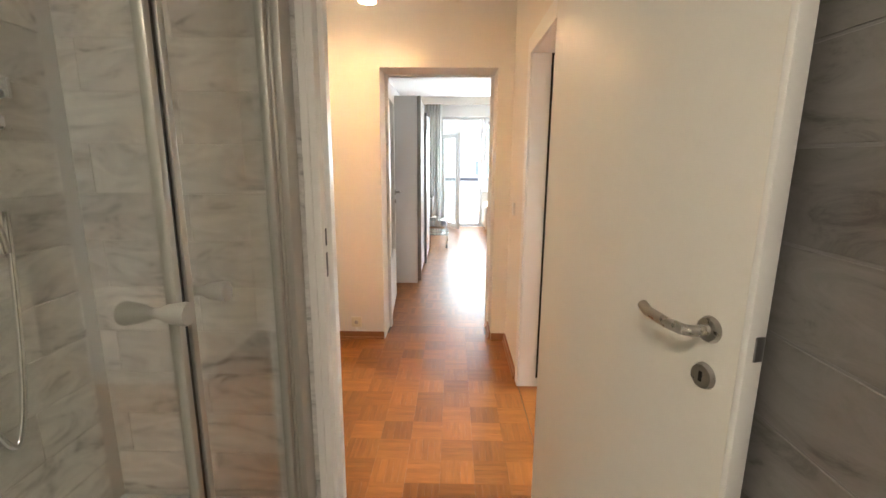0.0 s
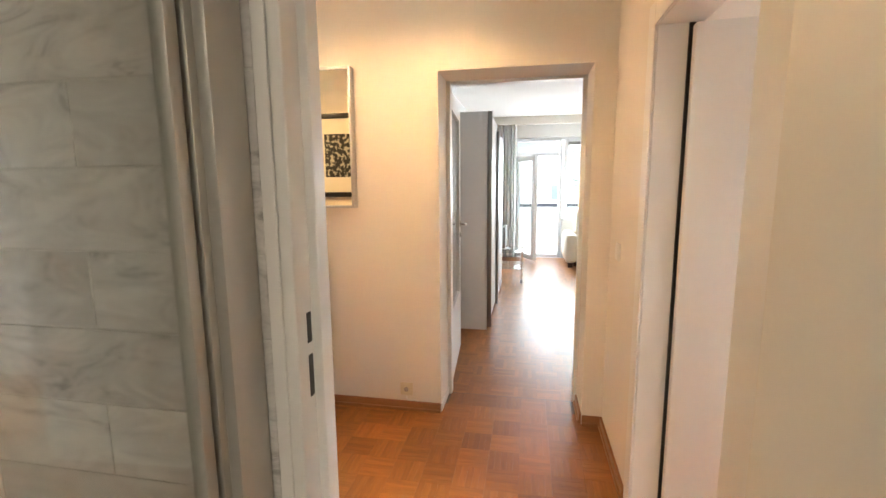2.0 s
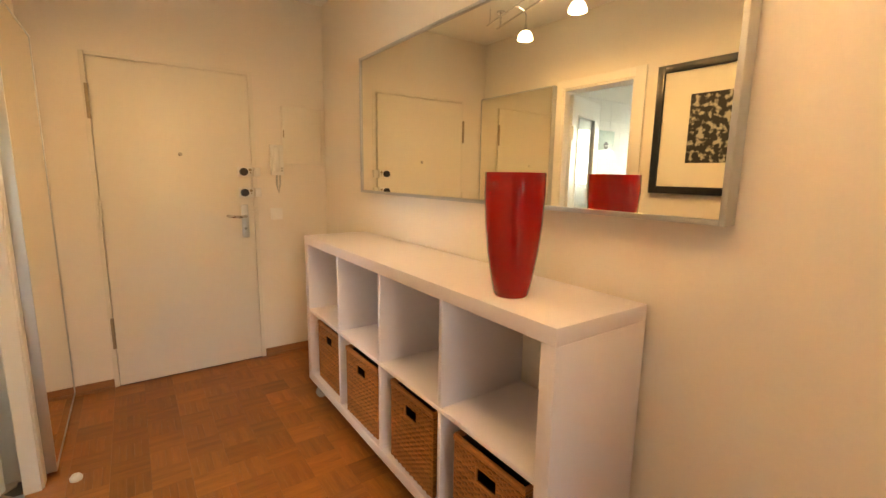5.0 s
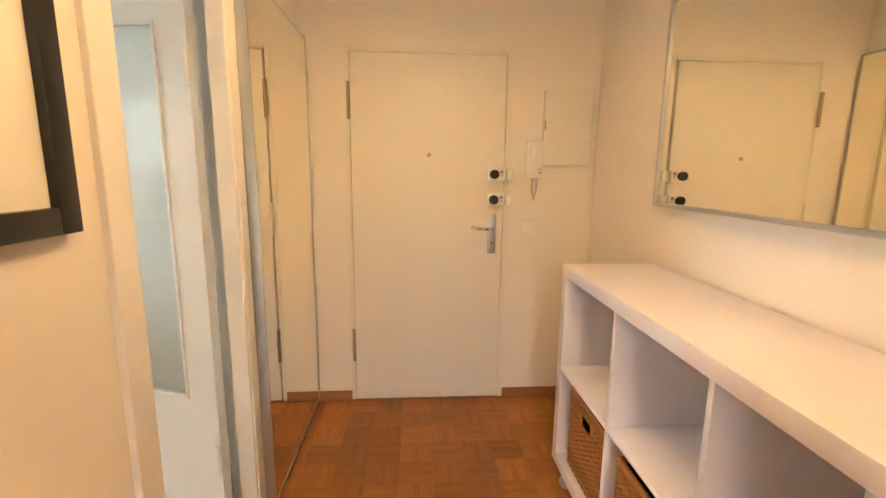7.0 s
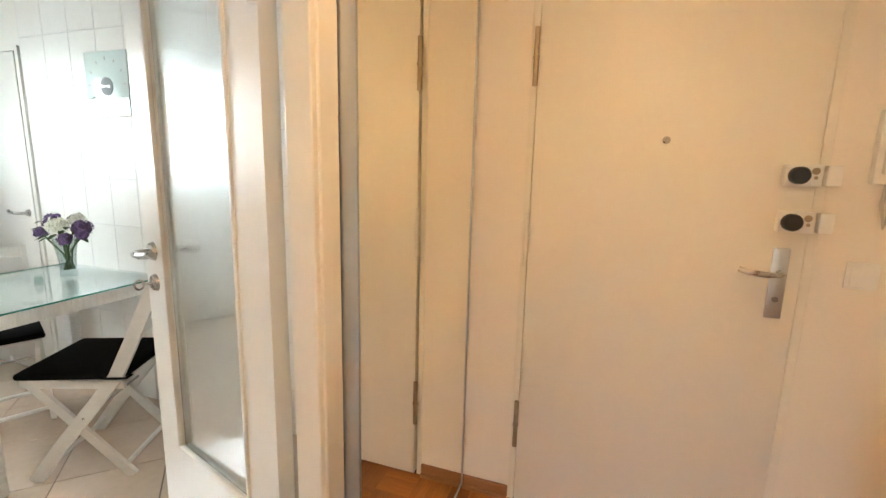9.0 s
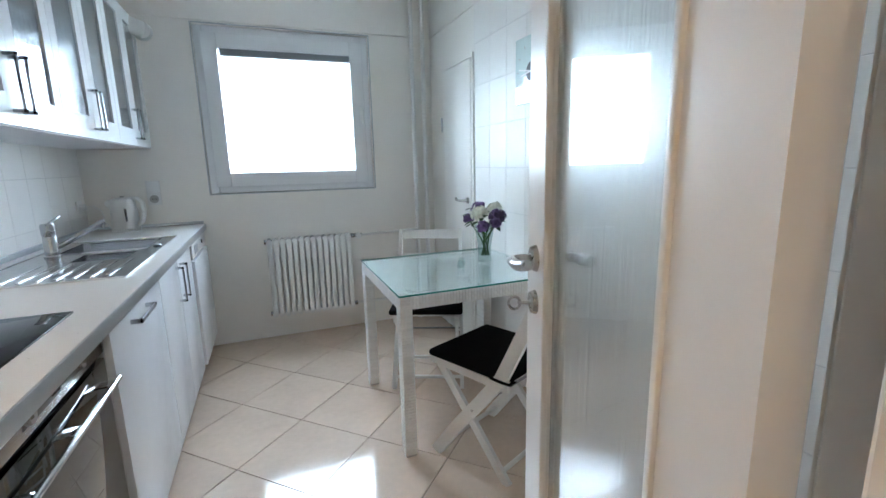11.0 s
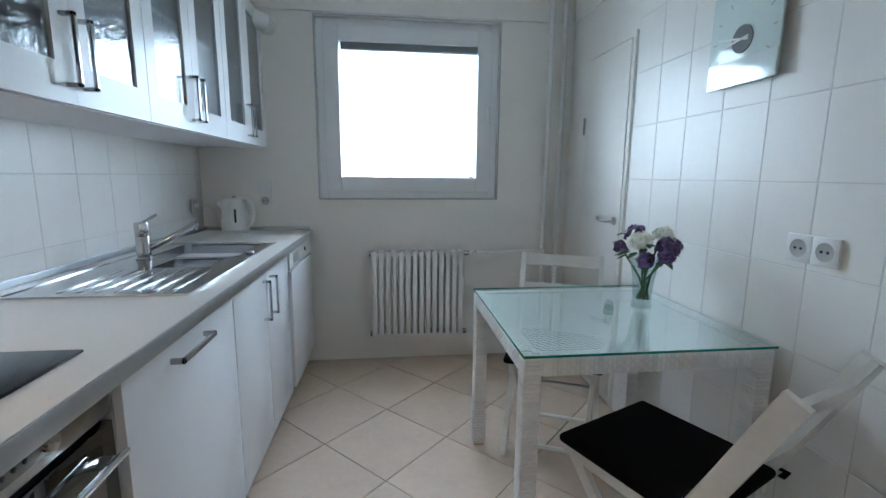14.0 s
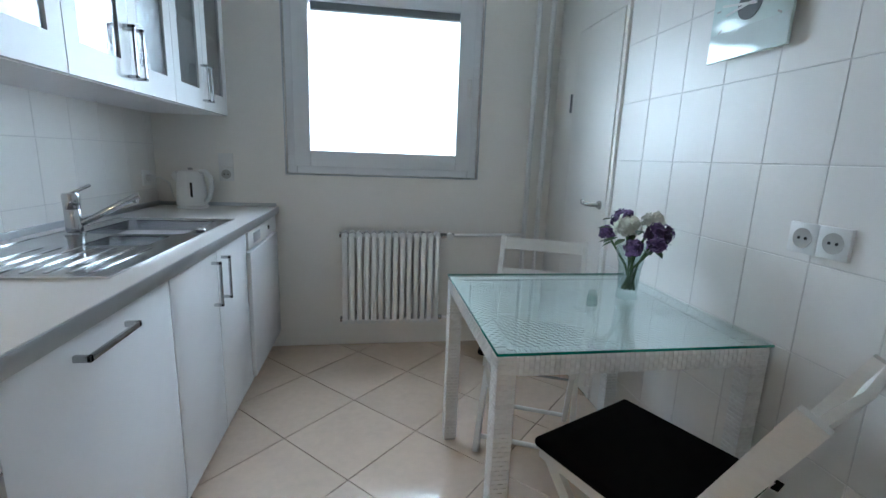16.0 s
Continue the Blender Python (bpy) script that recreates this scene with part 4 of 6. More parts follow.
fb = thing("fuse_cabinet", (-3.10, 3.51, 1.40), "cream painted metal fuse cabinet on the wall", "fuse box")
part("cabinet_door", boxes((-3.10, 3.378, 1.40, -3.078, 3.646, 1.79), bevel=0.003), door_paint, fb)
part("frame_strip", boxes((-3.10, 3.646, 1.395, -3.072, 3.656, 1.795), (-3.10, 3.37, 1.392, -3.074, 3.656, 1.40), bevel=0.001), door_paint, fb)
part("latch", boxes((-3.078, 3.383, 1.58, -3.074, 3.390, 1.63)), brass_dull, fb)

ic = thing("intercom", (-3.10, 3.335, 1.31), "white house intercom with a handset on the wall", "intercom")
part("base_plate", boxes((-3.10, 3.292, 1.318, -3.072, 3.378, 1.525), bevel=0.005), white_plastic, ic)
bm = bmesh.new()
box(bm, -3.072, 3.305, 1.345, -3.052, 3.348, 1.515, bevel=0.008)
part("handset", bm, white_plastic, ic)
for z in (1.345, 1.362):
    part("button", boxes((-3.072, 3.357, z, -3.069, 3.371, z + 0.010), bevel=0.001), grey_plastic, ic)
bm = bmesh.new()
tube(bm, [(-3.080, 3.330, 1.318), (-3.078, 3.325, 1.26), (-3.078, 3.338, 1.195), (-3.078, 3.350, 1.26), (-3.080, 3.350, 1.318)], 0.006, 8)
part("cord", bm, grey_plastic, ic, "looped grey cord")

bm = bmesh.new()
lathe(bm, [(0.0, 0.0), (0.022, 0.0), (0.024, 0.012), (0.016, 0.024), (0.0, 0.026)], (-2.16, 2.18, 0.0), 20)
solid("door_stop", bm, white_plastic, "small white rubber door stop on the parquet", "door stop", smooth=True)

# ---- living room things ----
wr = thing("wardrobe", (0.02, 6.3, 0.0), "grey white laminate wardrobe with sliding doors", "wardrobe")
part("side", boxes((-0.28, 5.25, 0.0, 0.31, 5.275, 1.985), bevel=0.002), wardrobe_mat, wr)
part("side", boxes((-0.28, 7.0, 0.0, 0.31, 7.025, 1.985), bevel=0.002), wardrobe_mat, wr)
part("body", boxes((-0.28, 5.276, 0.0, 0.29, 6.999, 1.975)), wardrobe_mat, wr, smooth=False)
part("sliding_door", boxes((0.312, 5.25, 0.05, 0.330, 6.15, 1.985), bevel=0.002), wardrobe_mat, wr)
part("sliding_door", boxes((0.332, 6.10, 0.05, 0.350, 7.02, 1.90), bevel=0.002), alu, wr, "dark mirrored sliding door")
part("edge_profile", boxes((0.312, 5.243, 0.03, 0.352, 5.25, 1.985), (0.335, 6.07, 0.03, 0.362, 6.10, 1.90), bevel=0.002), steel_dark, wr, "grey metal edge profile")

cart = thing("tv_cart", (0.46, 7.55, 0.0), "glass and chrome television cart on wheels", "tv stand")
for z in (0.20, 0.42):
    part("glass_shelf", boxes((0.22, 7.25, z, 0.62, 7.85, z + 0.01), bevel=0.002), table_pane, cart)
for x in (0.25, 0.60):
    for y in (7.28, 7.82):
        bm = bmesh.new()
        rod(bm, (x, y, 0.06), (x, y, 0.44), 0.012)
        leg = part("leg", bm, chrome, cart)
        bm = bmesh.new()
        lathe(bm, [(0.0, -0.014), (0.028, -0.014), (0.032, 0.0), (0.028, 0.014), (0.0, 0.014)], (x, y, 0.032), 20, "x")
        part("wheel", bm, grey_plastic, leg)
tv = thing("television", (0.36, 7.55, 0.43), "small flat grey television on the glass cart", "television")
part("screen", boxes((0.335, 7.34, 0.47, 0.375, 7.80, 0.76), bevel=0.006), steel_dark, tv)
part("foot", boxes((0.28, 7.47, 0.43, 0.43, 7.67, 0.442), (0.345, 7.54, 0.44, 0.365, 7.60, 0.48), bevel=0.003), grey_plastic, tv)

sofa = thing("sofa", (2.35, 8.9, 0.0), "cream leather sofa with rounded arms by the window", "sofa")
part("seat_base", boxes((1.46, 8.53, 0.07, 3.30, 9.30, 0.27), bevel=0.03), leather, sofa)
for x0, x1 in ((1.27, 1.47), (3.29, 3.49)):
    part("armrest", boxes((x0, 8.50, 0.07, x1, 9.32, 0.55), bevel=0.08), leather, sofa)
for x0, x1 in ((1.48, 2.37), (2.39, 3.28)):
    part("seat_cushion", boxes((x0, 8.50, 0.27, x1, 9.12, 0.44), bevel=0.055), leather, sofa)
    part("back_cushion", boxes((x0 - 0.02, 9.02, 0.40, x1 + 0.02, 9.30, 0.92), bevel=0.09), leather, sofa)
for x in (1.33, 3.38):
    for y in (8.56, 9.25):
        part("foot", boxes((x, y, 0.0, x + 0.07, y + 0.06, 0.075)), shade_foot_brown, sofa, "dark wooden foot")
# near-black board between the feet, painting the sofa's underside shadow
part("plinth_shadow_board", boxes((1.42, 8.60, 0.015, 3.34, 9.2, 0.075)), shade_foot_brown, sofa, "dark board standing in for the shadow under the sofa")

bm = bmesh.new()
n = 70
pts = [(-0.24 + 0.70 * k / n, 9.36 + 0.035 * math.sin(k * 1.1) + 0.012 * math.sin(k * 2.7), 0.0) for k in range(n + 1)]
top = [bm.verts.new((x, y, 2.46)) for x, y, z in pts]
bot = [bm.verts.new((x, y + 0.004, 0.02)) for x, y, z in pts]
top2 = [bm.verts.new((x, y + 0.003, 2.46)) for x, y, z in pts]
bot2 = [bm.verts.new((x, y + 0.007, 0.02)) for x, y, z in pts]
for k in range(n):
    bm.faces.new((top[k], top[k + 1], bot[k + 1], bot[k]))
    bm.faces.new((top2[k + 1], top2[k], bot2[k], bot2[k + 1]))
solid("curtain", bm, curtain_mat, "sheer white curtain drawn to the side of the balcony door", "curtain", smooth=True)


# ---- kitchen things ----
def grip(p, axis, length, out, r=0.006):
    """A square D handle: two posts and a bar, along an axis, standing out."""
    p, a, o = Vector(p), Vector(axis), Vector(out)
    bm = bmesh.new()
    side = a.cross(o)

    def rect(c0, c1, w):
        lo = Vector([min(c0[i], c1[i]) for i in range(3)]) - (Vector([abs(s) for s in side]) * w)
        hi = Vector([max(c0[i], c1[i]) for i in range(3)]) + (Vector([abs(s) for s in side]) * w)
        box(bm, *lo, *hi, bevel=0.0012)

    rect(p - a * length / 2, p - a * (length / 2 - 0.010) + o * 0.034, r)
    rect(p + a * length / 2, p + a * (length / 2 - 0.010) + o * 0.034, r)
    rect(p - a * length / 2 + o * 0.026, p + a * length / 2 + o * 0.034, r)
    return bm


FX = -1.432
Y3, Z3, OUT = (0, 1, 0), (0, 0, 1), (-1, 0, 0)

top = thing("worktop", (-1.1, 0.3, 0.862), "pale laminate kitchen worktop with a grey front edge", "worktop")
bm = boxes((-1.447, 0.262, 0.862, -0.782, 1.905, 0.90), (-1.447, -1.345, 0.862, -0.782, -0.742, 0.90), (-1.447, -0.742, 0.862, -1.358, 0.262, 0.90),
           (-0.885, -0.742, 0.862, -0.782, 0.262, 0.90))
part("board", bm, worktop_mat, top, smooth=False)
part("front_edge", boxes((-1.452, -1.345, 0.861, -1.4475, 1.905, 0.8995), bevel=0.001), alu, top, "grey front edge strip")
part("wall_strip", boxes((-0.804, -1.345, 0.9005, -0.787, 1.905, 0.926), (-1.44, -1.349, 0.9005, -0.804, -1.334, 0.920), bevel=0.004), alu, top, "grey sealing strip at the wall")


def base_unit(name, y0, y1, label):
    u = thing(name, (-1.1, (y0 + y1) / 2, 0.0), label, "kitchen cabinet", "base cabinets in the kitchen")
    part("body", boxes((-1.412, y0 + 0.001, 0.105, -0.79, y1 - 0.001, 0.860)), laminate, u, smooth=False)
    part("plinth", boxes((-1.372, y0 + 0.001, 0.0, -1.355, y1 - 0.001, 0.105)), alu, u, smooth=False)
    return u


u = base_unit("base_cabinet", 1.314, 1.905, "white base cabinet with a plain door beside the oven")
part("cabinet_door", boxes((FX, 1.317, 0.108, -1.413, 1.902, 0.856), bevel=0.002), gloss_white, u)

ov = thing("oven", (-1.1, 1.02, 0.0), "built-in stainless oven with mirrored dark glass door", "oven")
OY0, OY1 = 0.728, 1.305
part("body", boxes((-1.392, OY0, 0.105, -0.79, OY1 + 0.006, 0.858)), black_plastic, ov, smooth=False)
part("plinth", boxes((-1.372, OY0, 0.0, -1.355, OY1 + 0.006, 0.105)), alu, ov, smooth=False)
panel_steel = surf("dark_panel_steel", (0.30, 0.285, 0.26), 0.24, 1.0, var=0.03, scale=2, fine=60, bump=0.0)
part("control_panel", boxes((-1.413, OY0 + 0.002, 0.793, -1.393, OY1, 0.858), bevel=0.002), panel_steel, ov, "brushed dark steel control panel")
oven_glass = surf("oven_glass", (0.15, 0.148, 0.14), 0.03, 1.0, var=0.02, bump=0.0)
part("oven_door", boxes((-1.414, OY0 + 0.002, 0.262, -1.393, OY1, 0.778), bevel=0.003), oven_glass, ov, "dark mirrored oven door")
part("drawer_front", boxes((-1.414, OY0 + 0.002, 0.110, -1.393, OY1, 0.256), bevel=0.002), laminate, ov)
part("side_trim", boxes((-1.415, OY1 + 0.0005, 0.262, -1.393, OY1 + 0.007, 0.858)), black_plastic, ov, "black edge of the oven front", smooth=False)
part("control_strip", boxes((-1.4142, 0.868, 0.811, -1.4125, 1.162, 0.847), bevel=0.0007), surf("strip_steel", (0.20, 0.19, 0.175), 0.3, 1.0, var=0.03, bump=0.0), ov,
     "darker inset control strip")
for y in (1.140, 0.888):
    bm = bmesh.new()
    lathe(bm, [(0.0165, 0.0), (0.0165, -0.004), (0.014, -0.010), (0.0, -0.011)], (-1.414, y, 0.829), 28, "x")
    part("knob", bm, nickel, ov, "small pushed-in metal knob")
for y in (1.080, 1.060, 0.975, 0.955, 0.935):
    bm = bmesh.new()
    lathe(bm, [(0.0045, 0.0), (0.0045, -0.002), (0.0, -0.003)], (-1.414, y, 0.828), 12, "x")
    part("button", bm, black_plastic, ov)
part("display", boxes((-1.4150, 1.000, 0.818, -1.4138, 1.038, 0.842)), black_glass, ov, smooth=False)
bm = bmesh.new()
rod(bm, (-1.446, OY0 + 0.022, 0.722), (-1.446, OY1 - 0.022, 0.722), 0.0070)
part("handle", bm, chrome, ov, "slim round chrome bar handle")
for y in (0.79, 1.02, 1.24):
    part("handle_mount", boxes((-1.442, y - 0.020, 0.7205, -1.413, y + 0.020, 0.7255), bevel=0.001), chrome, ov)

u = base_unit("base_cabinet", 0.10, 0.727, "white base cabinet with one tall drawer front")
part("drawer_front", boxes((FX, 0.103, 0.108, -1.413, 0.724, 0.856), bevel=0.002), gloss_white, u)
part("handle", grip((FX, 0.435, 0.808), Y3, 0.20, OUT, 0.007), steel, u)
u = base_unit("base_cabinet", -0.70, 0.099, "white sink cabinet with two doors")
part("cabinet_door", boxes((FX, -0.298, 0.108, -1.413, 0.096, 0.856), bevel=0.002), gloss_white, u)
part("cabinet_door", boxes((FX, -0.697, 0.108, -1.413, -0.302, 0.856), bevel=0.002), gloss_white, u)
part("handle", grip((FX, -0.245, 0.735), Z3, 0.17, OUT), steel, u)
part("handle", grip((FX, -0.350, 0.735), Z3, 0.17, OUT), steel, u)
dw = base_unit("dishwasher", -1.30, -0.701, "white built-in dishwasher with a control strip")
dw["category"] = "dishwasher"
part("control_panel", boxes((-1.442, -1.297, 0.765, -1.413, -0.704, 0.852), bevel=0.003), white_plastic, dw)
part("dishwasher_door", boxes((-1.448, -1.297, 0.125, -1.413, -0.704, 0.755), bevel=0.003), gloss_white, dw)
part("recess_grip", boxes((-1.4435, -0.92, 0.785, -1.4405, -0.79, 0.835), bevel=0.001), alu, dw)
bm = bmesh.new()
lathe(bm, [(0.012, 0.0), (0.012, -0.005), (0.0, -0.006)], (-1.442, -1.10, 0.815), 16, "x")
part("button", bm, black_plastic, dw)

hob = thing("hob", (-1.105, 0.99, 0.90), "black glass ceramic hob set into the worktop", "hob")
part("glass_plate", boxes((-1.352, 0.690, 0.9006, -0.850, 1.282, 0.907), bevel=0.002), black_glass, hob)

# sink: plate, two bowls and a ribbed drainer
sk = thing("sink", (-1.12, -0.24, 0.90), "stainless steel sink with two bowls and ribbed drainer", "sink")
X0, X1, SKY0, SKY1, ZT = -1.368, -0.872, -0.752, 0.272, 0.9045
B1 = (-1.305, -0.70, -0.945, -0.345)
B2 = (-1.275, -0.305, -1.075, -0.125)
bm = boxes((X0, SKY0, 0.9006, X1, B1[1], ZT), (X0, B1[1], 0.9006, B1[0], B1[3], ZT), (B1[2], B1[1], 0.9006, X1, B1[3], ZT), (X0, B1[3], 0.9006, X1, B2[1], ZT),
           (X0, B2[1], 0.9006, B2[0], B2[3], ZT), (B2[2], B2[1], 0.9006, X1, B2[3], ZT), (X0, B2[3], 0.9006, X1, SKY1, ZT))
part("plate", bm, steel, sk, smooth=False)
bm = boxes((X0 - 0.004, SKY0 - 0.004, 0.9006, X0, SKY1 + 0.004, ZT + 0.0035), (X1, SKY0 - 0.004, 0.9006, X1 + 0.004, SKY1 + 0.004, ZT + 0.0035),
           (X0, SKY0 - 0.004, 0.9006, X1, SKY0, ZT + 0.0035), (X0, SKY1, 0.9006, X1, SKY1 + 0.004, ZT + 0.0035), bevel=0.0015)
part("rim", bm, chrome, sk)
for bx0, by0, bx1, by1, dep in ((*B1, 0.16), (*B2, 0.13)):
    bm = bmesh.new()
    g = bmesh.ops.create_cube(bm, size=1.0)["verts"]
    for v in g:
        v.co = Vector(((bx0 + bx1) / 2 + v.co.x * (bx1 - bx0), (by0 + by1) / 2 + v.co.y * (by1 - by0), ZT - dep / 2 + v.co.z * dep))
    lidface = max(bm.faces, key=lambda f: f.calc_center_median().z)
    bmesh.ops.delete(bm, geom=[lidface], context="FACES_ONLY")
    es = [e for e in bm.edges if len(e.link_faces) == 2]
    bmesh.ops.bevel(bm, geom=es, offset=0.035, segments=5, affect="EDGES", profile=0.5)
    bowl = part("bowl", bm, steel, sk)
    bm = bmesh.new()
    lathe(bm, [(0.035, 0.0), (0.033, 0.003), (0.02, 0.001), (0.0, 0.001)], ((bx0 + bx1) / 2, (by0 + by1) / 2, ZT - dep + 0.001), 24)
    part("drain", bm, chrome, bowl)
for k in range(7):
    x = -1.31 + k * 0.052
    part("rib", boxes((x, -0.09, ZT, x + 0.012, 0.225, ZT + 0.003), bevel=0.0014), chrome, sk)
bm = bmesh.new()
lathe(bm, [(0.017, 0.0), (0.019, 0.006), (0.012, 0.012), (0.0, 0.013)], (-1.335, -0.43, ZT), 20)
part("stopper_knob", bm, chrome, sk)

tap_chrome = surf("tap_chrome", (0.50, 0.51, 0.52), 0.08, 1.0, var=0.02, bump=0.0)
TPX, TPY = -0.957, -0.312
tap = thing("tap", (TPX, TPY, 0.905), "chrome mixer tap with a swung spout on the sink", "tap")
bm = bmesh.new()
lathe(bm, [(0.031, 0.0), (0.031, 0.005), (0.026, 0.010), (0.0255, 0.092), (0.024, 0.094), (0.0255, 0.096), (0.027, 0.142), (0.023, 0.150), (0.0, 0.152)], (TPX, TPY, 0.905), 28)
part("body", bm, tap_chrome, tap)
bm = bmesh.new()
tube(bm, [(TPX - 0.015, TPY - 0.006, 0.945), (TPX - 0.055, TPY - 0.020, 0.965), (TPX - 0.180, TPY - 0.061, 1.040), (TPX - 0.192, TPY - 0.066, 1.044)], 0.0125, 14)
rod(bm, (TPX - 0.184, TPY - 0.063, 1.040), (TPX - 0.180, TPY - 0.062, 1.018), 0.010)
part("spout", bm, tap_chrome, tap)
bm = bmesh.new()
tube(bm, [(TPX, TPY, 1.052), (TPX - 0.008, TPY - 0.022, 1.060), (TPX - 0.020, TPY - 0.080, 1.078)], 0.0055, 10)
part("lever", bm, tap_chrome, tap)

# kettle
ke = thing("kettle", (-1.02, -1.215, 0.90), "white plastic electric kettle on its base", "kettle")
bm = bmesh.new()
lathe(bm, [(0.0, 0.0), (0.078, 0.0), (0.080, 0.008), (0.076, 0.014), (0.0, 0.015)], (-1.02, -1.215, 0.901), 32)
part("base", bm, white_plastic, ke)
bm = bmesh.new()
lathe(bm, [(0.0, 0.016), (0.076, 0.016), (0.078, 0.03), (0.072, 0.12), (0.064, 0.185), (0.058, 0.20), (0.040, 0.208), (0.0, 0.210)], (-1.02, -1.215, 0.901), 32)
part("body", bm, white_plastic, ke)
bm = bmesh.new()
tube(bm, [(-1.060, -1.205, 1.100), (-1.100, -1.195, 1.104), (-1.132, -1.188, 1.075), (-1.136, -1.186, 1.02), (-1.122, -1.188, 0.965), (-1.094, -1.196, 0.938)], 0.0135, 12)
part("handle", bm, white_plastic, ke)
bm = bmesh.new()
lathe(bm, [(0.030, 0.0), (0.026, 0.03), (0.016, 0.052), (0.013, 0.052)], (0, 0, 0), 18)
placed(bm, Matrix.Translation((-0.972, -1.215, 1.055)) @ Matrix.Rotation(radians(48), 4, "Y"))
part("spout", bm, white_plastic, ke)
bm = bmesh.new()
lathe(bm, [(0.012, 0.0), (0.012, 0.010), (0.0, 0.012)], (-1.02, -1.215, 1.110), 16)
part("lid_knob", bm, grey_plastic, ke)
part("water_gauge", boxes((-1.050, -1.149, 0.965, -1.038, -1.142, 1.045), bevel=0.003), black_plastic, ke, "dark water level window")


def socket_face(parent, at, axis, size=0.08):
    """One round earthed socket on its square plate, facing along axis."""
    x, y, z = at
    h = size / 2
    if axis == "x":
        pl = part("socket_plate", boxes((x, y - h, z - h, x + 0.010, y + h, z + h), bevel=0.002), white_plastic, parent)
        bm = bmesh.new()
        lathe(bm, [(0.0265, 0.010), (0.0265, 0.0108), (0.0245, 0.0106), (0.0235, 0.0103), (0.0, 0.0103)], (x + 0.0005, y, z), 28, "x")
        well = part("socket_well", bm, grey_plastic, pl)
        for d in (-0.0095, 0.0095):
            bm = bmesh.new()
            lathe(bm, [(0.0042, 0.0), (0.0042, 0.001), (0.0, 0.001)], (x + 0.0108, y + d, z), 12, "x")
            part("pin_hole", bm, black_plastic, pl)
    else:
        pl = part("socket_plate", boxes((x - h, y, z - h, x + h, y + 0.010, z + h), bevel=0.002), white_plastic, parent)
        bm = bmesh.new()
        lathe(bm, [(0.0265, 0.010), (0.0265, 0.0108), (0.0245, 0.0106), (0.0235, 0.0103), (0.0, 0.0103)], (x, y + 0.0005, z), 28, "y")
        part("socket_well", bm, grey_plastic, pl)
        for d in (-0.0095, 0.0095):
            bm = bmesh.new()
            lathe(bm, [(0.0042, 0.0), (0.0042, 0.001), (0.0, 0.001)], (x + d, y + 0.0108, z), 12, "y")
            part("pin_hole", bm, black_plastic, pl)


s1 = thing("wall_socket", (-3.145, 0.49, 1.05), "white double socket on the tiled wall by the table", "socket")
socket_face(s1, (-3.1445, 0.452, 1.052), "x")
socket_face(s1, (-3.1445, 0.533, 1.052), "x")
s2 = thing("wall_socket", (-1.168, -1.35, 1.08), "white socket below a switch over the worktop", "socket")
socket_face(s2, (-1.168, -1.35, 1.085), "y")
part("rocker", boxes((-1.208, -1.35, 1.127, -1.128, -1.341, 1.205), bevel=0.002), white_plastic, s2)
s3 = thing("wall_socket", (-0.787, -1.22, 1.06), "white socket with a plugged kettle cable", "socket")
part("socket_plate", boxes((-0.797, -1.26, 1.02, -0.7875, -1.18, 1.10), bevel=0.002), white_plastic, s3)
bm = bmesh.new()
rod(bm, (-0.797, -1.22, 1.06), (-0.825, -1.22, 1.06), 0.019)
part("plug", bm, white_plastic, s3)
bm = bmesh.new()
tube(bm, [(-0.825, -1.22, 1.06), (-0.86, -1.23, 1.065), (-0.895, -1.25, 1.03), (-0.90, -1.27, 0.95), (-0.93, -1.27, 0.91), (-0.96, -1.25, 0.907)], 0.0035, 8)
part("cable", bm, white_plastic, s3)

# wall cabinets
UX, UB, UT = -1.172, 1.412, 2.195
ys = [0.705, 0.02, -0.665, -1.345]
for a, b in zip(ys, ys[1:]):
    u = thing("wall_cabinet", (-0.98, (a + b) / 2, UB), "glossy white wall cabinet with two rippled glass doors", "kitchen cabinet", "wall cabinets in the kitchen")
    for nm, r in (("bottom", (UX, b + 0.001, UB, -0.787, a - 0.001, UB + 0.018)), ("top", (UX, b + 0.001, UT - 0.018, -0.787, a - 0.001, UT)),
                  ("side", (UX, a - 0.018, UB + 0.018, -0.787, a - 0.001, UT - 0.018)), ("side", (UX, b + 0.001, UB + 0.018, -0.787, b + 0.018, UT - 0.018)),
                  ("back", (-0.80, b + 0.018, UB + 0.018, -0.787, a - 0.018, UT - 0.018)), ("shelf", (UX + 0.03, b + 0.018, 1.80, -0.80, a - 0.018, 1.818))):
        part(nm, boxes(r), laminate, u, smooth=False)
    mid = (a + b) / 2
    for y0, y1, hy in ((mid + 0.001, a - 0.002, mid + 0.030), (b + 0.002, mid - 0.001, mid - 0.030)):
        bm = bmesh.new()
        for r in ((y0, UB + 0.002, y0 + 0.062, UT - 0.002), (y1 - 0.062, UB + 0.002, y1, UT - 0.002), (y0 + 0.062, UB + 0.002, y1 - 0.062, UB + 0.095),
                  (y0 + 0.062, UT - 0.07, y1 - 0.062, UT - 0.002)):
            box(bm, UX - 0.022, r[0], r[1], UX - 0.002, r[2], r[3])
        d = part("cabinet_door", bm, gloss_white, u, smooth=False)
        part("glass_panel", boxes((UX - 0.015, y0 + 0.06, UB + 0.09, UX - 0.010, y1 - 0.06, UT - 0.065)), rippled, d, "rippled grey glass", smooth=False)
        part("handle", grip((UX - 0.022, hy, UB + 0.125), Z3, 0.17, OUT), steel, d)
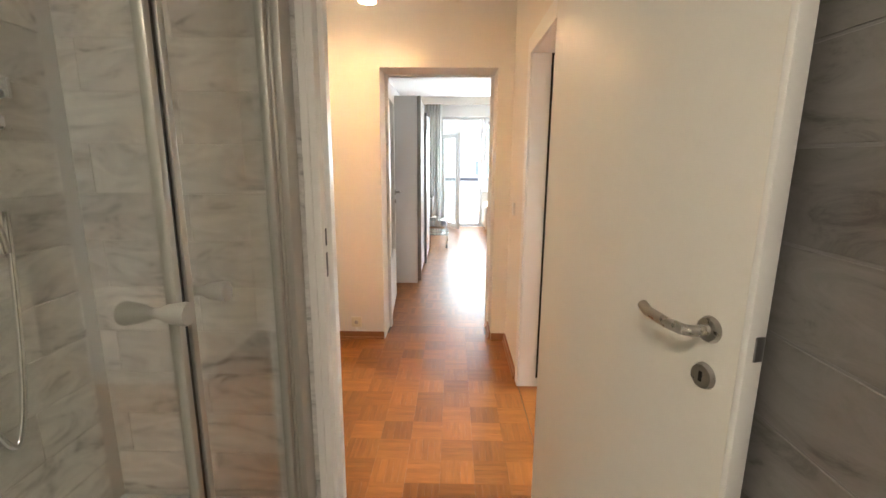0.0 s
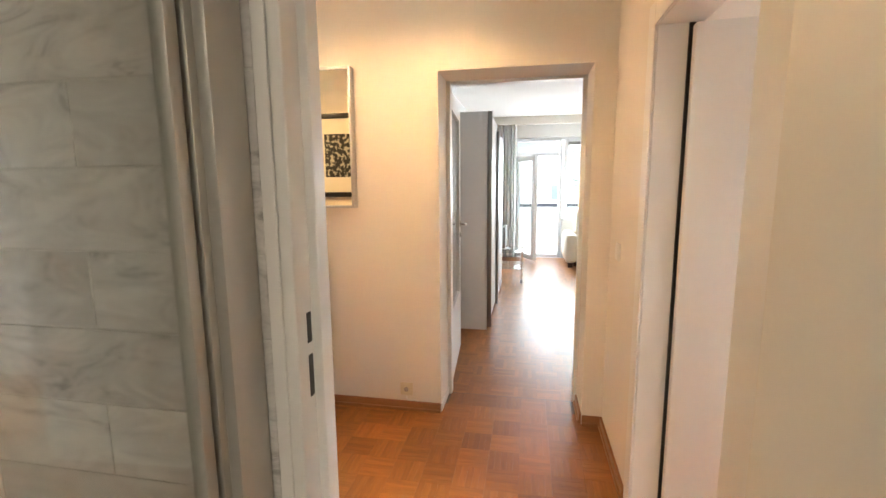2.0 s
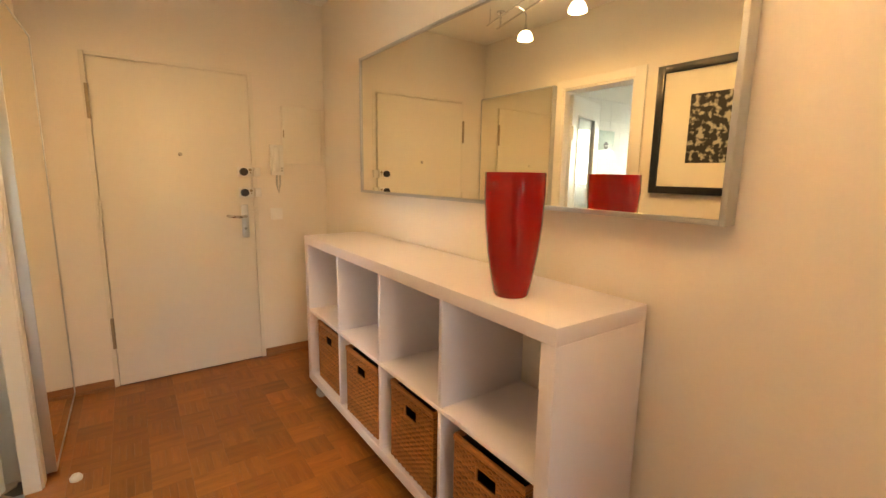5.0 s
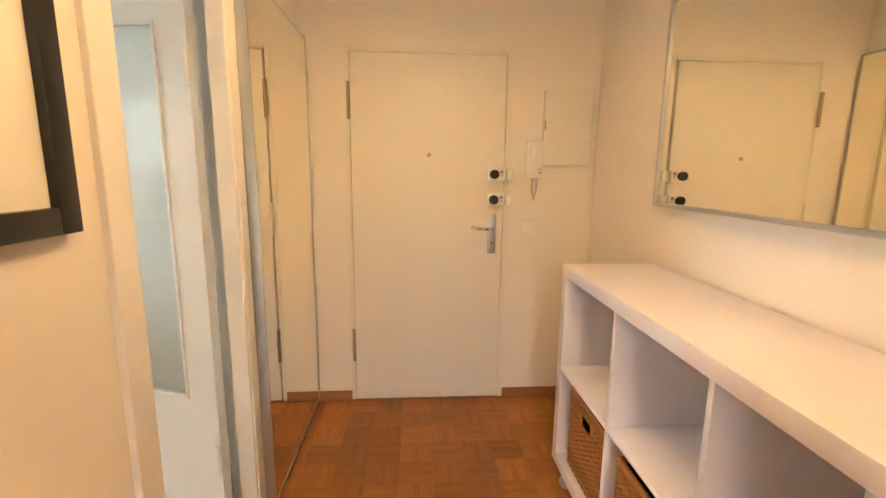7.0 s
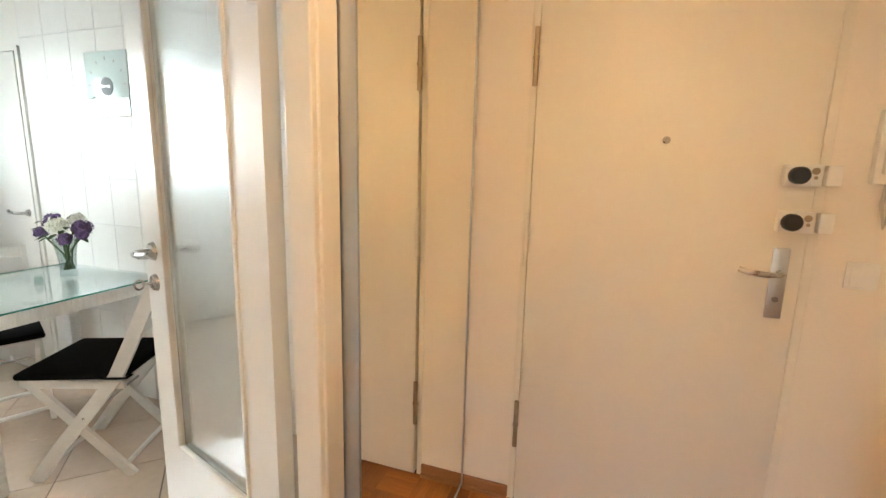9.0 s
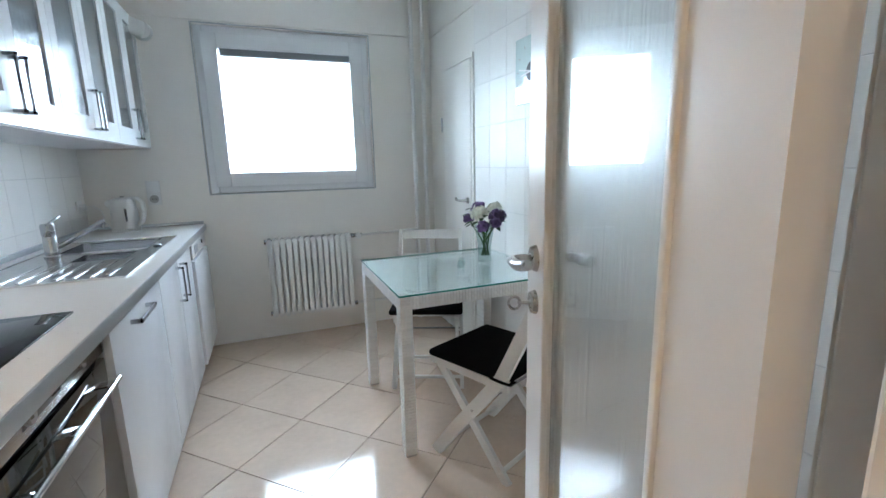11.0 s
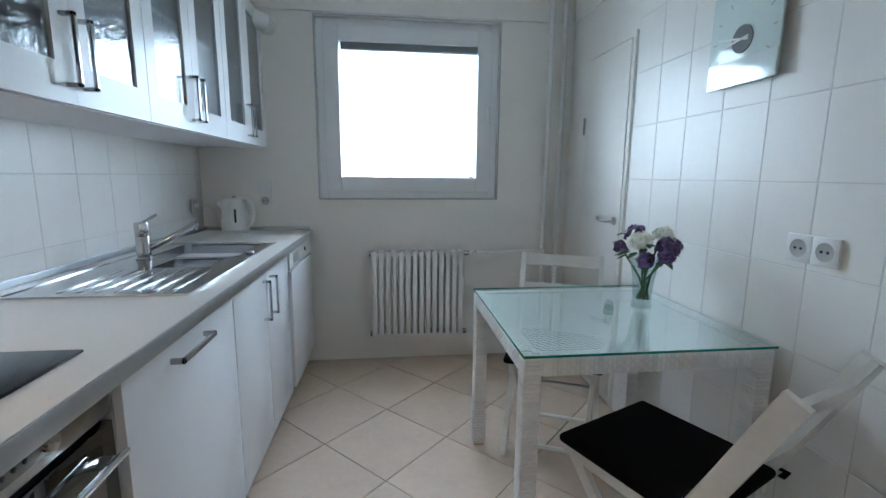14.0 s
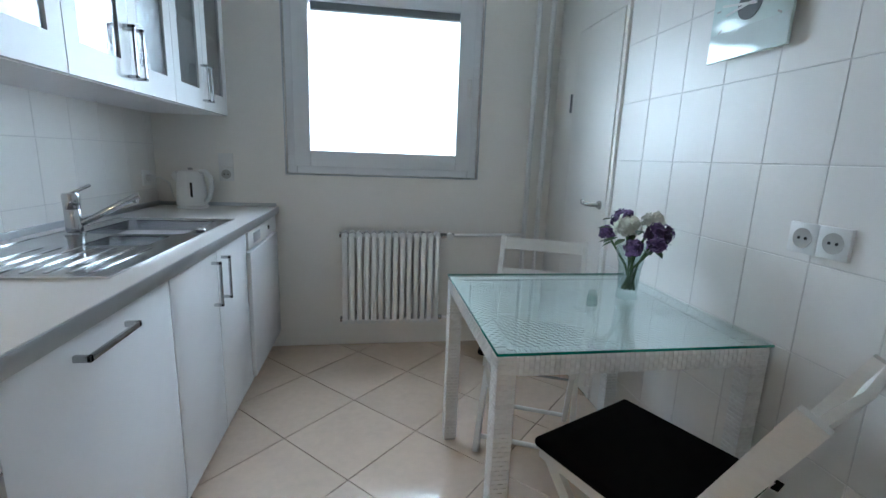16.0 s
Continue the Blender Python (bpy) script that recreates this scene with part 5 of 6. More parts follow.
hc = thing("wall_cabinet", (-0.98, 1.0, 1.53), "white wall cabinet above the cooker hood", "kitchen cabinet", "wall cabinets in the kitchen")
part("body", boxes((UX, 0.708, 1.530, -0.787, 1.308, UT)), laminate, hc, smooth=False)
dr = part("cabinet_door", boxes((UX - 0.022, 0.710, 1.533, UX - 0.002, 1.306, UT - 0.002), bevel=0.002), gloss_white, hc)
part("handle", grip((UX - 0.022, 0.76, 1.655), Z3, 0.17, OUT), steel, dr)
hood = thing("cooker_hood", (-1.0, 1.0, 1.49), "steel fronted slide-out cooker hood with lit lamp", "cooker hood")
part("body", boxes((UX, 0.708, 1.500, -0.787, 1.308, 1.528)), grey_plastic, hood, smooth=False)
part("front_strip", boxes((-1.224, 0.700, 1.488, UX - 0.024, 1.308, 1.527), bevel=0.002), surf("hood_steel", (0.19, 0.19, 0.18), 0.50, 0.2, var=0.04, bump=0.01, spec=0.2), hood, "brushed steel front strip")
part("filter_plate", boxes((-1.15, 0.76, 1.490, -0.82, 1.29, 1.499), bevel=0.003), alu, hood)
part("slide_rail", boxes((UX - 0.022, 0.705, 1.494, UX + 0.02, 1.306, 1.4995)), white_plastic, hood)
for y in (0.84, 0.90):
    part("slot", boxes((-1.10, y, 1.4885, -1.02, y + 0.012, 1.4902)), steel_dark, hood, smooth=False)
bm = bmesh.new()
lathe(bm, [(0.0, 0.0), (0.03, 0.0), (0.03, 0.008), (0.0, 0.009)], (-1.0, 1.17, 1.481), 20)
part("bulb", bm, hood_glow, hood, "small warm bulb")
lamp("hood_lamp", "POINT", Matrix.Translation((-1.0, 1.17, 1.465)), 1.3, (1.0, 0.68, 0.36), 0.02)
bm = bmesh.new()
rod(bm, (-1.235, -1.349, 2.13), (-1.235, -1.30, 2.13), 0.055, 0.05, 28)
rod(bm, (-1.235, -1.30, 2.13), (-1.10, -1.20, 2.16), 0.05, 0.05, 24)
solid("vent_duct", bm, white_plastic, "white round vent duct at the wall", "vent", smooth=True)

# radiator and pipes
rd = thing("radiator", (-2.13, -1.25, 0.19), "white sectional column radiator under the window", "radiator")
RX0, RX1, RZ0, RZ1, RY = -1.828, -2.430, 0.195, 0.770, -1.245
N = 14
step = (RX1 - RX0) / N
for k in range(N):
    x = RX0 + (k + 0.5) * step
    bm = bmesh.new()
    for y in (RY - 0.030, RY + 0.030):
        box(bm, x - 0.0165, y - 0.012, RZ0 + 0.02, x + 0.0165, y + 0.012, RZ1 - 0.02, bevel=0.007)
    for z in (RZ0 + 0.02, RZ1 - 0.02):
        tube(bm, [(x, RY - 0.04, z), (x, RY + 0.04, z)], 0.0205, 12)
    part("section", bm, white_plastic, rd)
for z in (RZ0 + 0.02, RZ1 - 0.02):
    for x0, x1, r in ((RX0 + 0.012, RX0, 0.018), (RX1, RX1 - 0.025, 0.016)):
        bm = bmesh.new()
        rod(bm, (x0, RY, z), (x1, RY, z), r)
        part("plug", bm, steel, rd)
for x in (RX0 - 0.08, RX1 + 0.08):
    part("bracket", boxes((x - 0.008, -1.35, RZ0 + 0.02, x + 0.008, RY - 0.03, RZ0 + 0.035)), white_plastic, rd, smooth=False)
bm = bmesh.new()
rod(bm, (RX1 - 0.02, RY, RZ1 - 0.02), (RX1 - 0.085, RY, RZ1 - 0.02), 0.014)
valve = part("valve", bm, steel, rd)
bm = bmesh.new()
rod(bm, (RX1 - 0.055, RY, RZ1 - 0.02), (RX1 - 0.055, RY + 0.05, RZ1 - 0.02), 0.019, 0.022)
part("valve_knob", bm, white_plastic, valve)
pp = thing("heating_pipes", (-3.03, -1.29, 0.0), "white painted heating pipes in the corner", "pipe")
for x in (-3.072, -2.985):
    bm = bmesh.new()
    tube(bm, [(x, -1.29, 0.0), (x, -1.29, 2.5)], 0.0155, 12)
    part("riser", bm, white_plastic, pp)
bm = bmesh.new()
tube(bm, [(RX1 - 0.08, RY, RZ1 - 0.02), (-2.95, -1.26, RZ1 - 0.012), (-2.985, -1.28, RZ1 - 0.012)], 0.010, 10)
part("branch", bm, white_plastic, pp)
bm = bmesh.new()
tube(bm, [(RX1 - 0.02, RY, RZ0 + 0.02), (-3.03, -1.25, RZ0 + 0.026), (-3.072, -1.28, RZ0 + 0.026)], 0.010, 10)
part("branch", bm, white_plastic, pp)

# clock
ck = thing("wall_clock", (-3.12, 0.165, 1.555), "square frosted glass wall clock with a grey disc", "clock")
frost = surf("frosted_plate", (0.68, 0.79, 0.76), 0.14, var=0.03, scale=3, bump=0.0)
part("glass_plate", boxes((-3.125, 0.015, 1.56, -3.118, 0.315, 1.875), bevel=0.001), frost, ck)
part("lower_band", boxes((-3.1178, 0.018, 1.562, -3.1165, 0.312, 1.645)), surf("mirror_band", (0.74, 0.83, 0.81), 0.08, 0.15, var=0.02, bump=0.0), ck, smooth=False)
bm = bmesh.new()
rod(bm, (-3.145, 0.165, 1.72), (-3.125, 0.165, 1.72), 0.05)
part("movement", bm, grey_plastic, ck)
bm = bmesh.new()
rod(bm, (-3.118, 0.165, 1.705), (-3.1145, 0.165, 1.705), 0.044, 0.044, 36)
clock_grey = surf("clock_disc_grey", (0.10, 0.105, 0.105), 0.5, var=0.05, bump=0.02)
part("disc", bm, clock_grey, ck, "dark grey centre disc")
for a, r in ((79, 0.108), (98, 0.088)):
    c, s = math.cos(radians(a)), math.sin(radians(a))
    bm = bmesh.new()
    bar(bm, [(-3.112, 0.165 + s * 0.03, 1.705 - c * 0.03), (-3.112, 0.165 - s * r, 1.705 + c * r)], 0.007, 0.0015, (1, 0, 0))
    part("pointer", bm, white_plastic, ck)
for k in range(12):
    a = k * math.pi / 6
    c, s = math.cos(a), math.sin(a)
    bm = bmesh.new()
    bar(bm, [(-3.1172, 0.165 + s * 0.118, 1.715 + c * 0.118), (-3.1172, 0.165 + s * 0.134, 1.715 + c * 0.134)], 0.005, 0.001, (1, 0, 0))
    part("hour_mark", bm, grey_plastic, ck)

# table
tb = thing("dining_table", (-2.73, 0.05, 0.0), "white woven rattan table with a green tinted glass top", "table")
TX, TXX, TYY, TYX = -3.128, -2.328, -0.338, 0.440
for x in (TX + 0.002, TXX - 0.057):
    for y in (TYY + 0.005, TYX - 0.060):
        bm = boxes((x + 0.003, y + 0.003, 0.008, x + 0.052, y + 0.052, 0.735))
        leg = part("leg", bm, rattan_white, tb, smooth=False)
        bm = bmesh.new()
        woven(bm, x + 0.003, y + 0.003, x + 0.052, y + 0.052, 0.012, 0.735, 0.014, 0.0009, 0.012, None, 0.92)
        part("weave", bm, rattan_white, leg, smooth=False)
        part("glide", boxes((x + 0.004, y + 0.004, 0.0, x + 0.051, y + 0.051, 0.012)), grey_plastic, leg, smooth=False)
for a, b, horiz in (((TX + 0.055, TYY + 0.005), (TXX - 0.055, TYY + 0.055), True), ((TX + 0.055, TYX - 0.055), (TXX - 0.055, TYX - 0.005), True),
                    ((TX + 0.002, TYY + 0.055), (TX + 0.052, TYX - 0.055), False), ((TXX - 0.055, TYY + 0.055), (TXX - 0.005, TYX - 0.055), False)):
    rail_part = part("apron", boxes((a[0], a[1], 0.682, b[0], b[1], 0.732)), rattan_white, tb, smooth=False)
    bm = bmesh.new()
    length = (b[0] - a[0]) if horiz else (b[1] - a[1])
    woven(bm, -0.026, -0.026, 0.026, 0.026, 0.0, length, 0.014, 0.0008, 0.012, None, 0.92)
    m = Matrix.Translation((a[0], (a[1] + b[1]) / 2, 0.707)) @ Matrix.Rotation(radians(90), 4, "Y") if horiz else \
        Matrix.Translation(((a[0] + b[0]) / 2, a[1], 0.707)) @ Matrix.Rotation(radians(-90), 4, "X")
    part("weave", placed(bm, m), rattan_white, rail_part, smooth=False)
bm = bmesh.new()
for k in range(60):
    x = TX + 0.055 + k * (0.69 / 60)
    for j in range(40):
        y = TYY + 0.055 + j * (0.668 / 40)
        up = 0.0012 if (k + j) % 2 else 0.0
        w = [bm.verts.new(p) for p in ((x, y, 0.730 + up), (x + 0.0105, y, 0.730 + up), (x + 0.0105, y + 0.0155, 0.730 + up), (x, y + 0.0155, 0.730 + up))]
        bm.faces.new(w)
part("woven_panel", bm, rattan_white, tb, "white woven panel under the glass", smooth=False)
part("glass_top", boxes((TX + 0.001, TYY, 0.7385, TXX - 0.001, TYX, 0.7455)), table_pane, tb, "green tinted clear glass top", smooth=False)
for r in ((TX, TYX, 0.7383, TXX, TYX + 0.0015, 0.7457), (TX, TYY - 0.0015, 0.7383, TXX, TYY, 0.7457), (TXX - 0.001, TYY, 0.7383, TXX + 0.0005, TYX, 0.7457)):
    part("glass_edge", boxes(r), pane_edge, tb, "deep green glass edge", smooth=False)
for x, y in ((TX + 0.06, TYX - 0.05), (TXX - 0.05, TYX - 0.05), (TXX - 0.05, TYY + 0.05), (TX + 0.06, TYY + 0.05)):
    bm = bmesh.new()
    rod(bm, (x, y, 0.732), (x, y, 0.7384), 0.012)
    part("pad", bm, white_plastic, tb)

# flowers in a glass vase
fv = thing("flower_vase", (-2.94, 0.0, 0.746), "purple and white hydrangeas in a flared glass vase", "flowers")
bm = bmesh.new()
lathe(bm, [(0.0, 0.0), (0.038, 0.0), (0.038, 0.006), (0.034, 0.03), (0.040, 0.11), (0.056, 0.20), (0.054, 0.20), (0.038, 0.11), (0.031, 0.035), (0.0, 0.025)], (-2.94, 0.0, 0.746), 36)
part("glass", bm, vase_glass, fv, "clear flared glass vase")
rng = random.Random(4)
heads = [(0.045, 0.030, 0.265, 0.048, petal_white, "white"), (-0.02, -0.115, 0.275, 0.042, petal_purple, "purple"), (-0.01, 0.125, 0.255, 0.044, petal_purple, "purple"),
         (0.055, -0.085, 0.225, 0.026, petal_purple, "purple"), (0.06, 0.105, 0.205, 0.032, petal_purple, "purple"), (-0.05, 0.03, 0.290, 0.036, petal_white, "white"),
         (0.02, 0.165, 0.225, 0.028, petal_purple, "purple")]
for dx, dy, dz, r, pm, word in heads:
    c = Vector((-2.94 + dx, dy, 0.746 + dz))
    bm = bmesh.new()
    foot = Vector((-2.94 + rng.uniform(-0.02, 0.02), rng.uniform(-0.02, 0.02), 0.775))
    tube(bm, [foot, foot * 0.5 + c * 0.5 + Vector((-dx * 0.25, -dy * 0.25, -0.01)), c], 0.0042, 8)
    part("stem", bm, stem_mat, fv)
    bm = bmesh.new()
    for k in range(64):
        z = 1 - 1.7 * (k + 0.5) / 64
        a = k * 2.399
        rr = math.sqrt(max(0.0, 1 - z * z))
        d = Vector((rr * math.cos(a), rr * math.sin(a), z * 0.85))
        p = c + d * r * rng.uniform(0.58, 1.04)
        n = (d + Vector((rng.uniform(-0.5, 0.5), rng.uniform(-0.5, 0.5), rng.uniform(-0.4, 0.4)))).normalized()
        t1 = n.orthogonal().normalized()
        t2 = n.cross(t1)
        s = rng.uniform(0.0085, 0.0165)
        tw = rng.uniform(0, 1.5)
        ring = [bm.verts.new(p + s * (math.cos(tw + q * math.pi / 3) * t1 + math.sin(tw + q * math.pi / 3) * t2) + n * (0.003 if q % 2 else -0.002)) for q in range(6)]
        mid_v = bm.verts.new(p + n * 0.001)
        for q in range(6):
            bm.faces.new((ring[q], ring[(q + 1) % 6], mid_v))
    part("flower_head", bm, pm, fv, f"round {word} flower head", smooth=False)
for k in range(20):
    a = k * 2.4
    c = Vector((-2.94 + 0.06 * math.cos(a), 0.115 * math.sin(a), 0.746 + rng.uniform(0.19, 0.28)))
    d = Vector((math.cos(a), math.sin(a), rng.uniform(-0.3, 0.25))).normalized()
    s = d.cross(Vector((0, 0, 1))).normalized()
    bm = bmesh.new()
    ln = rng.uniform(0.04, 0.06)
    w = [c, c + d * ln * 0.35 + s * ln * 0.3, c + d * ln * 0.7 + s * ln * 0.22 + Vector((0, 0, -0.004)), c + d * ln + Vector((0, 0, -0.012)),
         c + d * ln * 0.7 - s * ln * 0.22 + Vector((0, 0, -0.004)), c + d * ln * 0.35 - s * ln * 0.3]
    vs = [bm.verts.new(p) for p in w]
    mid_v = bm.verts.new(c + d * ln * 0.5 + Vector((0, 0, -0.006)))
    for q in range(6):
        bm.faces.new((vs[q], vs[(q + 1) % 6], mid_v))
    part("leaf", bm, leaf_mat, fv, smooth=False)
for x, y in ((-2.79, 0.03), (-2.76, 0.085)):
    bm = bmesh.new()
    lathe(bm, [(0.0, 0.0), (0.017, 0.0), (0.019, 0.012), (0.013, 0.032), (0.015, 0.036), (0.0, 0.038)], (x, y, 0.7462), 20)
    solid("glass_shaker", bm, vase_glass, "small clear glass shaker on the table", "shaker", group="shakers on the table", smooth=True)


# folding chairs, drawn facing -y about the seat's middle
def make_chair():
    ch = thing("folding_chair", (0, 0, 0), "white painted wooden folding chair with a black seat cushion", "chair", "chairs at the table")
    for x in (-0.195, 0.195):
        bm = bmesh.new()
        bar(bm, [(x, -0.175, 0.0), (x, -0.05, 0.17), (x, 0.10, 0.355), (x, 0.185, 0.465), (x, 0.255, 0.61), (x, 0.365, 0.845)], 0.052, 0.022)
        part("back_post", bm, chair_paint, ch, smooth=False)
    for x in (-0.170, 0.170):
        bm = bmesh.new()
        bar(bm, [(x, -0.165, 0.425), (x, 0.02, 0.21), (x, 0.20, 0.0)], 0.036, 0.019)
        part("leg", bm, chair_paint, ch, smooth=False)
        bm = bmesh.new()
        bar(bm, [(x, -0.20, 0.428), (x, 0.20, 0.418)], 0.032, 0.020)
        part("seat_rail", bm, chair_paint, ch, smooth=False)
    for k in range(8):
        y = -0.185 + k * 0.05
        part("seat_slat", boxes((-0.182, y, 0.440, 0.182, y + 0.036, 0.452), bevel=0.003), chair_paint, ch)
    for z, y in ((0.815, 0.357), (0.675, 0.292)):
        bm = bmesh.new()
        bar(bm, [(-0.205, y, z), (0.0, y + 0.014, z), (0.205, y, z)], 0.058, 0.016, (0, 0.90, -0.42))
        part("back_slat", bm, chair_paint, ch, smooth=False)
    for y, z, x in ((-0.135, 0.055, 0.195), (0.165, 0.042, 0.170)):
        bm = bmesh.new()
        rod(bm, (-x, y, z), (x, y, z), 0.010)
        part("stretcher", bm, chair_paint, ch)
    bm = bmesh.new()
    rod(bm, (-0.206, 0.045, 0.285), (0.206, 0.045, 0.285), 0.006)
    part("pivot", bm, steel, ch)
    bm = bmesh.new()
    box(bm, -0.205, -0.205, 0.4525, 0.205, 0.165, 0.482, bevel=0.013, seg=3)
    box(bm, -0.180, 0.100, 0.4530, 0.180, 0.222, 0.481, bevel=0.013, seg=3)
    cu = part("cushion", bm, black_cloth, ch, "flat black cotton cushion")
    for x in (-0.19, 0.19):
        bm = bmesh.new()
        s = 1 if x > 0 else -1
        loop = [(0.176, 0.150), (0.212, 0.150), (0.214, 0.200), (0.212, 0.232), (0.174, 0.232)]
        bar(bm, [(s * px, py, 0.464) for px, py in loop], 0.016, 0.004, (0, 0, 1))
        part("tie", bm, black_cloth, cu, smooth=False)
    return ch


chair = make_chair()
chair.matrix_basis = pose(-2.728, 0.505, 0.0, 0, 0, 24.5)
copy_thing(chair, pose(-2.70, -0.27, 0.0, 0, 0, 156.0))

# ---- bathroom things ----
sh = thing("shower_screen", (0.15, 1.2, 0.0), "glass shower doors in grey aluminium frames with round knobs", "shower")
profile_mat = surf("grey_profile", (0.42, 0.41, 0.37), 0.42, 0.35, var=0.04, bump=0.02)
part("wall_profile", boxes((0.130, 1.846, 0.10, 0.168, 1.953, 2.02), (0.166, 1.862, 0.10, 0.190, 1.953, 2.02), bevel=0.004), profile_mat, sh, "grey aluminium wall profile")
for y0, y1, ky in ((1.345, 1.84, 1.405), (0.80, 1.330, 1.262)):
    leaf = part("door_pane", boxes((0.147, y0 + 0.004, 0.14, 0.153, y1 - 0.004, 1.98)), shower_pane, sh, smooth=False)
    yb = y0 if y0 > 1.2 else y1
    part("door_profile", boxes((0.138, yb - (0.022 if y0 < 1.2 else -0.002), 0.13, 0.162, yb + (0.022 if y0 > 1.2 else -0.002), 1.985), bevel=0.004), profile_mat, leaf,
         "grey aluminium door profile")
    ye = y1 if y0 > 1.2 else y0
    part("hinge_profile", boxes((0.136, ye - (0.028 if y0 > 1.2 else -0.002), 0.13, 0.164, ye + (0.028 if y0 < 1.2 else -0.002), 1.985), bevel=0.004), profile_mat, leaf)
    bm = bmesh.new()
    lathe(bm, [(0.0, -0.062), (0.021, -0.062), (0.023, -0.056), (0.017, -0.022), (0.010, -0.006), (0.010, 0.006), (0.017, 0.022), (0.023, 0.056), (0.021, 0.062), (0.0, 0.062)],
          (0.150, ky, 1.070), 28, "x")
    part("knob", bm, surf("satin_knob", (0.45, 0.44, 0.40), 0.42, 0.4, var=0.03, bump=0.01), leaf, "round grey double knob")
part("gasket", boxes((0.145, 1.331, 0.13, 0.155, 1.344, 1.985)), black_plastic, sh, "dark magnetic seal", smooth=False)
for z0 in (0.10, 1.985):
    part("rail", boxes((0.134, 0.78, z0, 0.166, 1.842, z0 + 0.035), bevel=0.003), profile_mat, sh)
part("side_pane", boxes((-0.54, 0.775, 0.12, 0.15, 0.781, 2.0)), shower_pane, sh, smooth=False)
tray = thing("shower_tray", (-0.2, 1.33, 0.0), "low white shower tray", "shower tray")
part("tray", boxes((-0.548, 0.77, 0.001, 0.19, 1.945, 0.10), bevel=0.012), gloss_white, tray)

mix = thing("shower_mixer", (-0.55, 1.5, 1.2), "chrome shower mixer with riser rail and hose", "shower")
bm = bmesh.new()
tube(bm, [(-0.500, 1.505, 1.235), (-0.500, 1.505, 2.25)], 0.012, 12)
part("riser_rail", bm, chrome, mix)
for z in (1.32, 2.05):
    bm = bmesh.new()
    rod(bm, (-0.549, 1.505, z), (-0.500, 1.505, z), 0.009)
    rod(bm, (-0.549, 1.505, z), (-0.544, 1.505, z), 0.022)
    part("wall_bracket", bm, chrome, mix)
bm = bmesh.new()
rod(bm, (-0.500, 1.505, 1.375), (-0.500, 1.505, 1.445), 0.020, 0.018)
tube(bm, [(-0.500, 1.505, 1.415), (-0.47, 1.53, 1.42), (-0.44, 1.56, 1.415)], 0.009, 10)
tube(bm, [(-0.500, 1.505, 1.415), (-0.485, 1.45, 1.42), (-0.48, 1.41, 1.41)], 0.014, 10)
part("slider", bm, chrome, mix)
bm = bmesh.new()
rod(bm, (-0.505, 1.36, 1.205), (-0.505, 1.60, 1.205), 0.023, 0.023, 24)
for y in (1.36, 1.60):
    rod(bm, (-0.549, y, 1.205), (-0.505, y, 1.205), 0.016)
    rod(bm, (-0.549, y, 1.205), (-0.541, y, 1.205), 0.034)
part("mixer_body", bm, chrome, mix)
bm = bmesh.new()
tube(bm, [(-0.495, 1.56, 1.215), (-0.465, 1.565, 1.21), (-0.445, 1.57, 1.17), (-0.442, 1.575, 1.11)], 0.013, 12)
part("mixer_lever", bm, chrome, mix)
bm = bmesh.new()
hose = []
for k in range(25):
    f = k / 24
    hose.append((-0.49 + 0.02 * math.sin(f * 3), 1.41 + 0.23 * f, 1.41 - 0.72 * math.sin(math.pi * f) ** 0.8 - 0.20 * f))
tube(bm, hose, 0.0085, 10)
part("hose", bm, chrome, mix, "ribbed metal hose hanging in a loop")
hk = thing("wall_hook", (-0.55, 1.72, 1.45), "chrome hook on the shower wall", "hook")
part("plate", boxes((-0.549, 1.70, 1.50, -0.54, 1.74, 1.53), (-0.54, 1.73, 1.505, -0.51, 1.74, 1.56), bevel=0.002), chrome, hk)
part("hook", boxes((-0.549, 1.712, 1.42, -0.535, 1.732, 1.46), (-0.535, 1.718, 1.42, -0.51, 1.726, 1.432), bevel=0.003), chrome, hk)

# unseen fixture and area lamp, added to brighten the bathroom tiles
bl = thing("ceiling_lamp", (0.45, -0.15, 2.44), "round white lamp, unseen, added to light the bathroom", "ceiling lamp")
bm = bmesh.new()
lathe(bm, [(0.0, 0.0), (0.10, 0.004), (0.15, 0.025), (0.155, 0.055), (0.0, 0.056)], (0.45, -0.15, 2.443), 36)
part("diffuser", bm, glow("added_lamp_glow", (1.0, 0.93, 0.80), 0.8), bl)
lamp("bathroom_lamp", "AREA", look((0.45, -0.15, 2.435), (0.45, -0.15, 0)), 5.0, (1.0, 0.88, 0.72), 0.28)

# ---- outside ----
haze = glow("bright_overcast", (0.93, 0.97, 1.0), 1.5)
solid("backdrop", boxes((-110, -92, -7.0, 110, -90, 75)), haze, "bright white overcast sky to the south", "sky", "structure")
solid("backdrop", boxes((-110, 95, -7.0, 110, 97, 75)), haze, "bright white overcast sky to the north", "sky", "structure")
solid("ground", boxes((-300, -300, -7.2, 300, 300, -7.0)), asphalt, "green ground around the house", "ground", "structure")
bal = thing("balcony", (2.1, 10.3, -0.15), "concrete balcony with a dark handrail", "balcony")
part("slab", boxes((-0.4, 9.75, -0.2, 4.6, 11.0, -0.04)), concrete, bal, smooth=False)
part("parapet", boxes((-0.4, 10.92, -0.04, 4.6, 10.98, 0.78)), gloss_white, bal, "white balcony panel", smooth=False)
part("handrail", boxes((-0.4, 10.90, 0.86, 4.6, 11.0, 0.93), bevel=0.005), surf("dark_rail_paint", (0.05, 0.055, 0.07), 0.4), bal, "dark metal handrail")
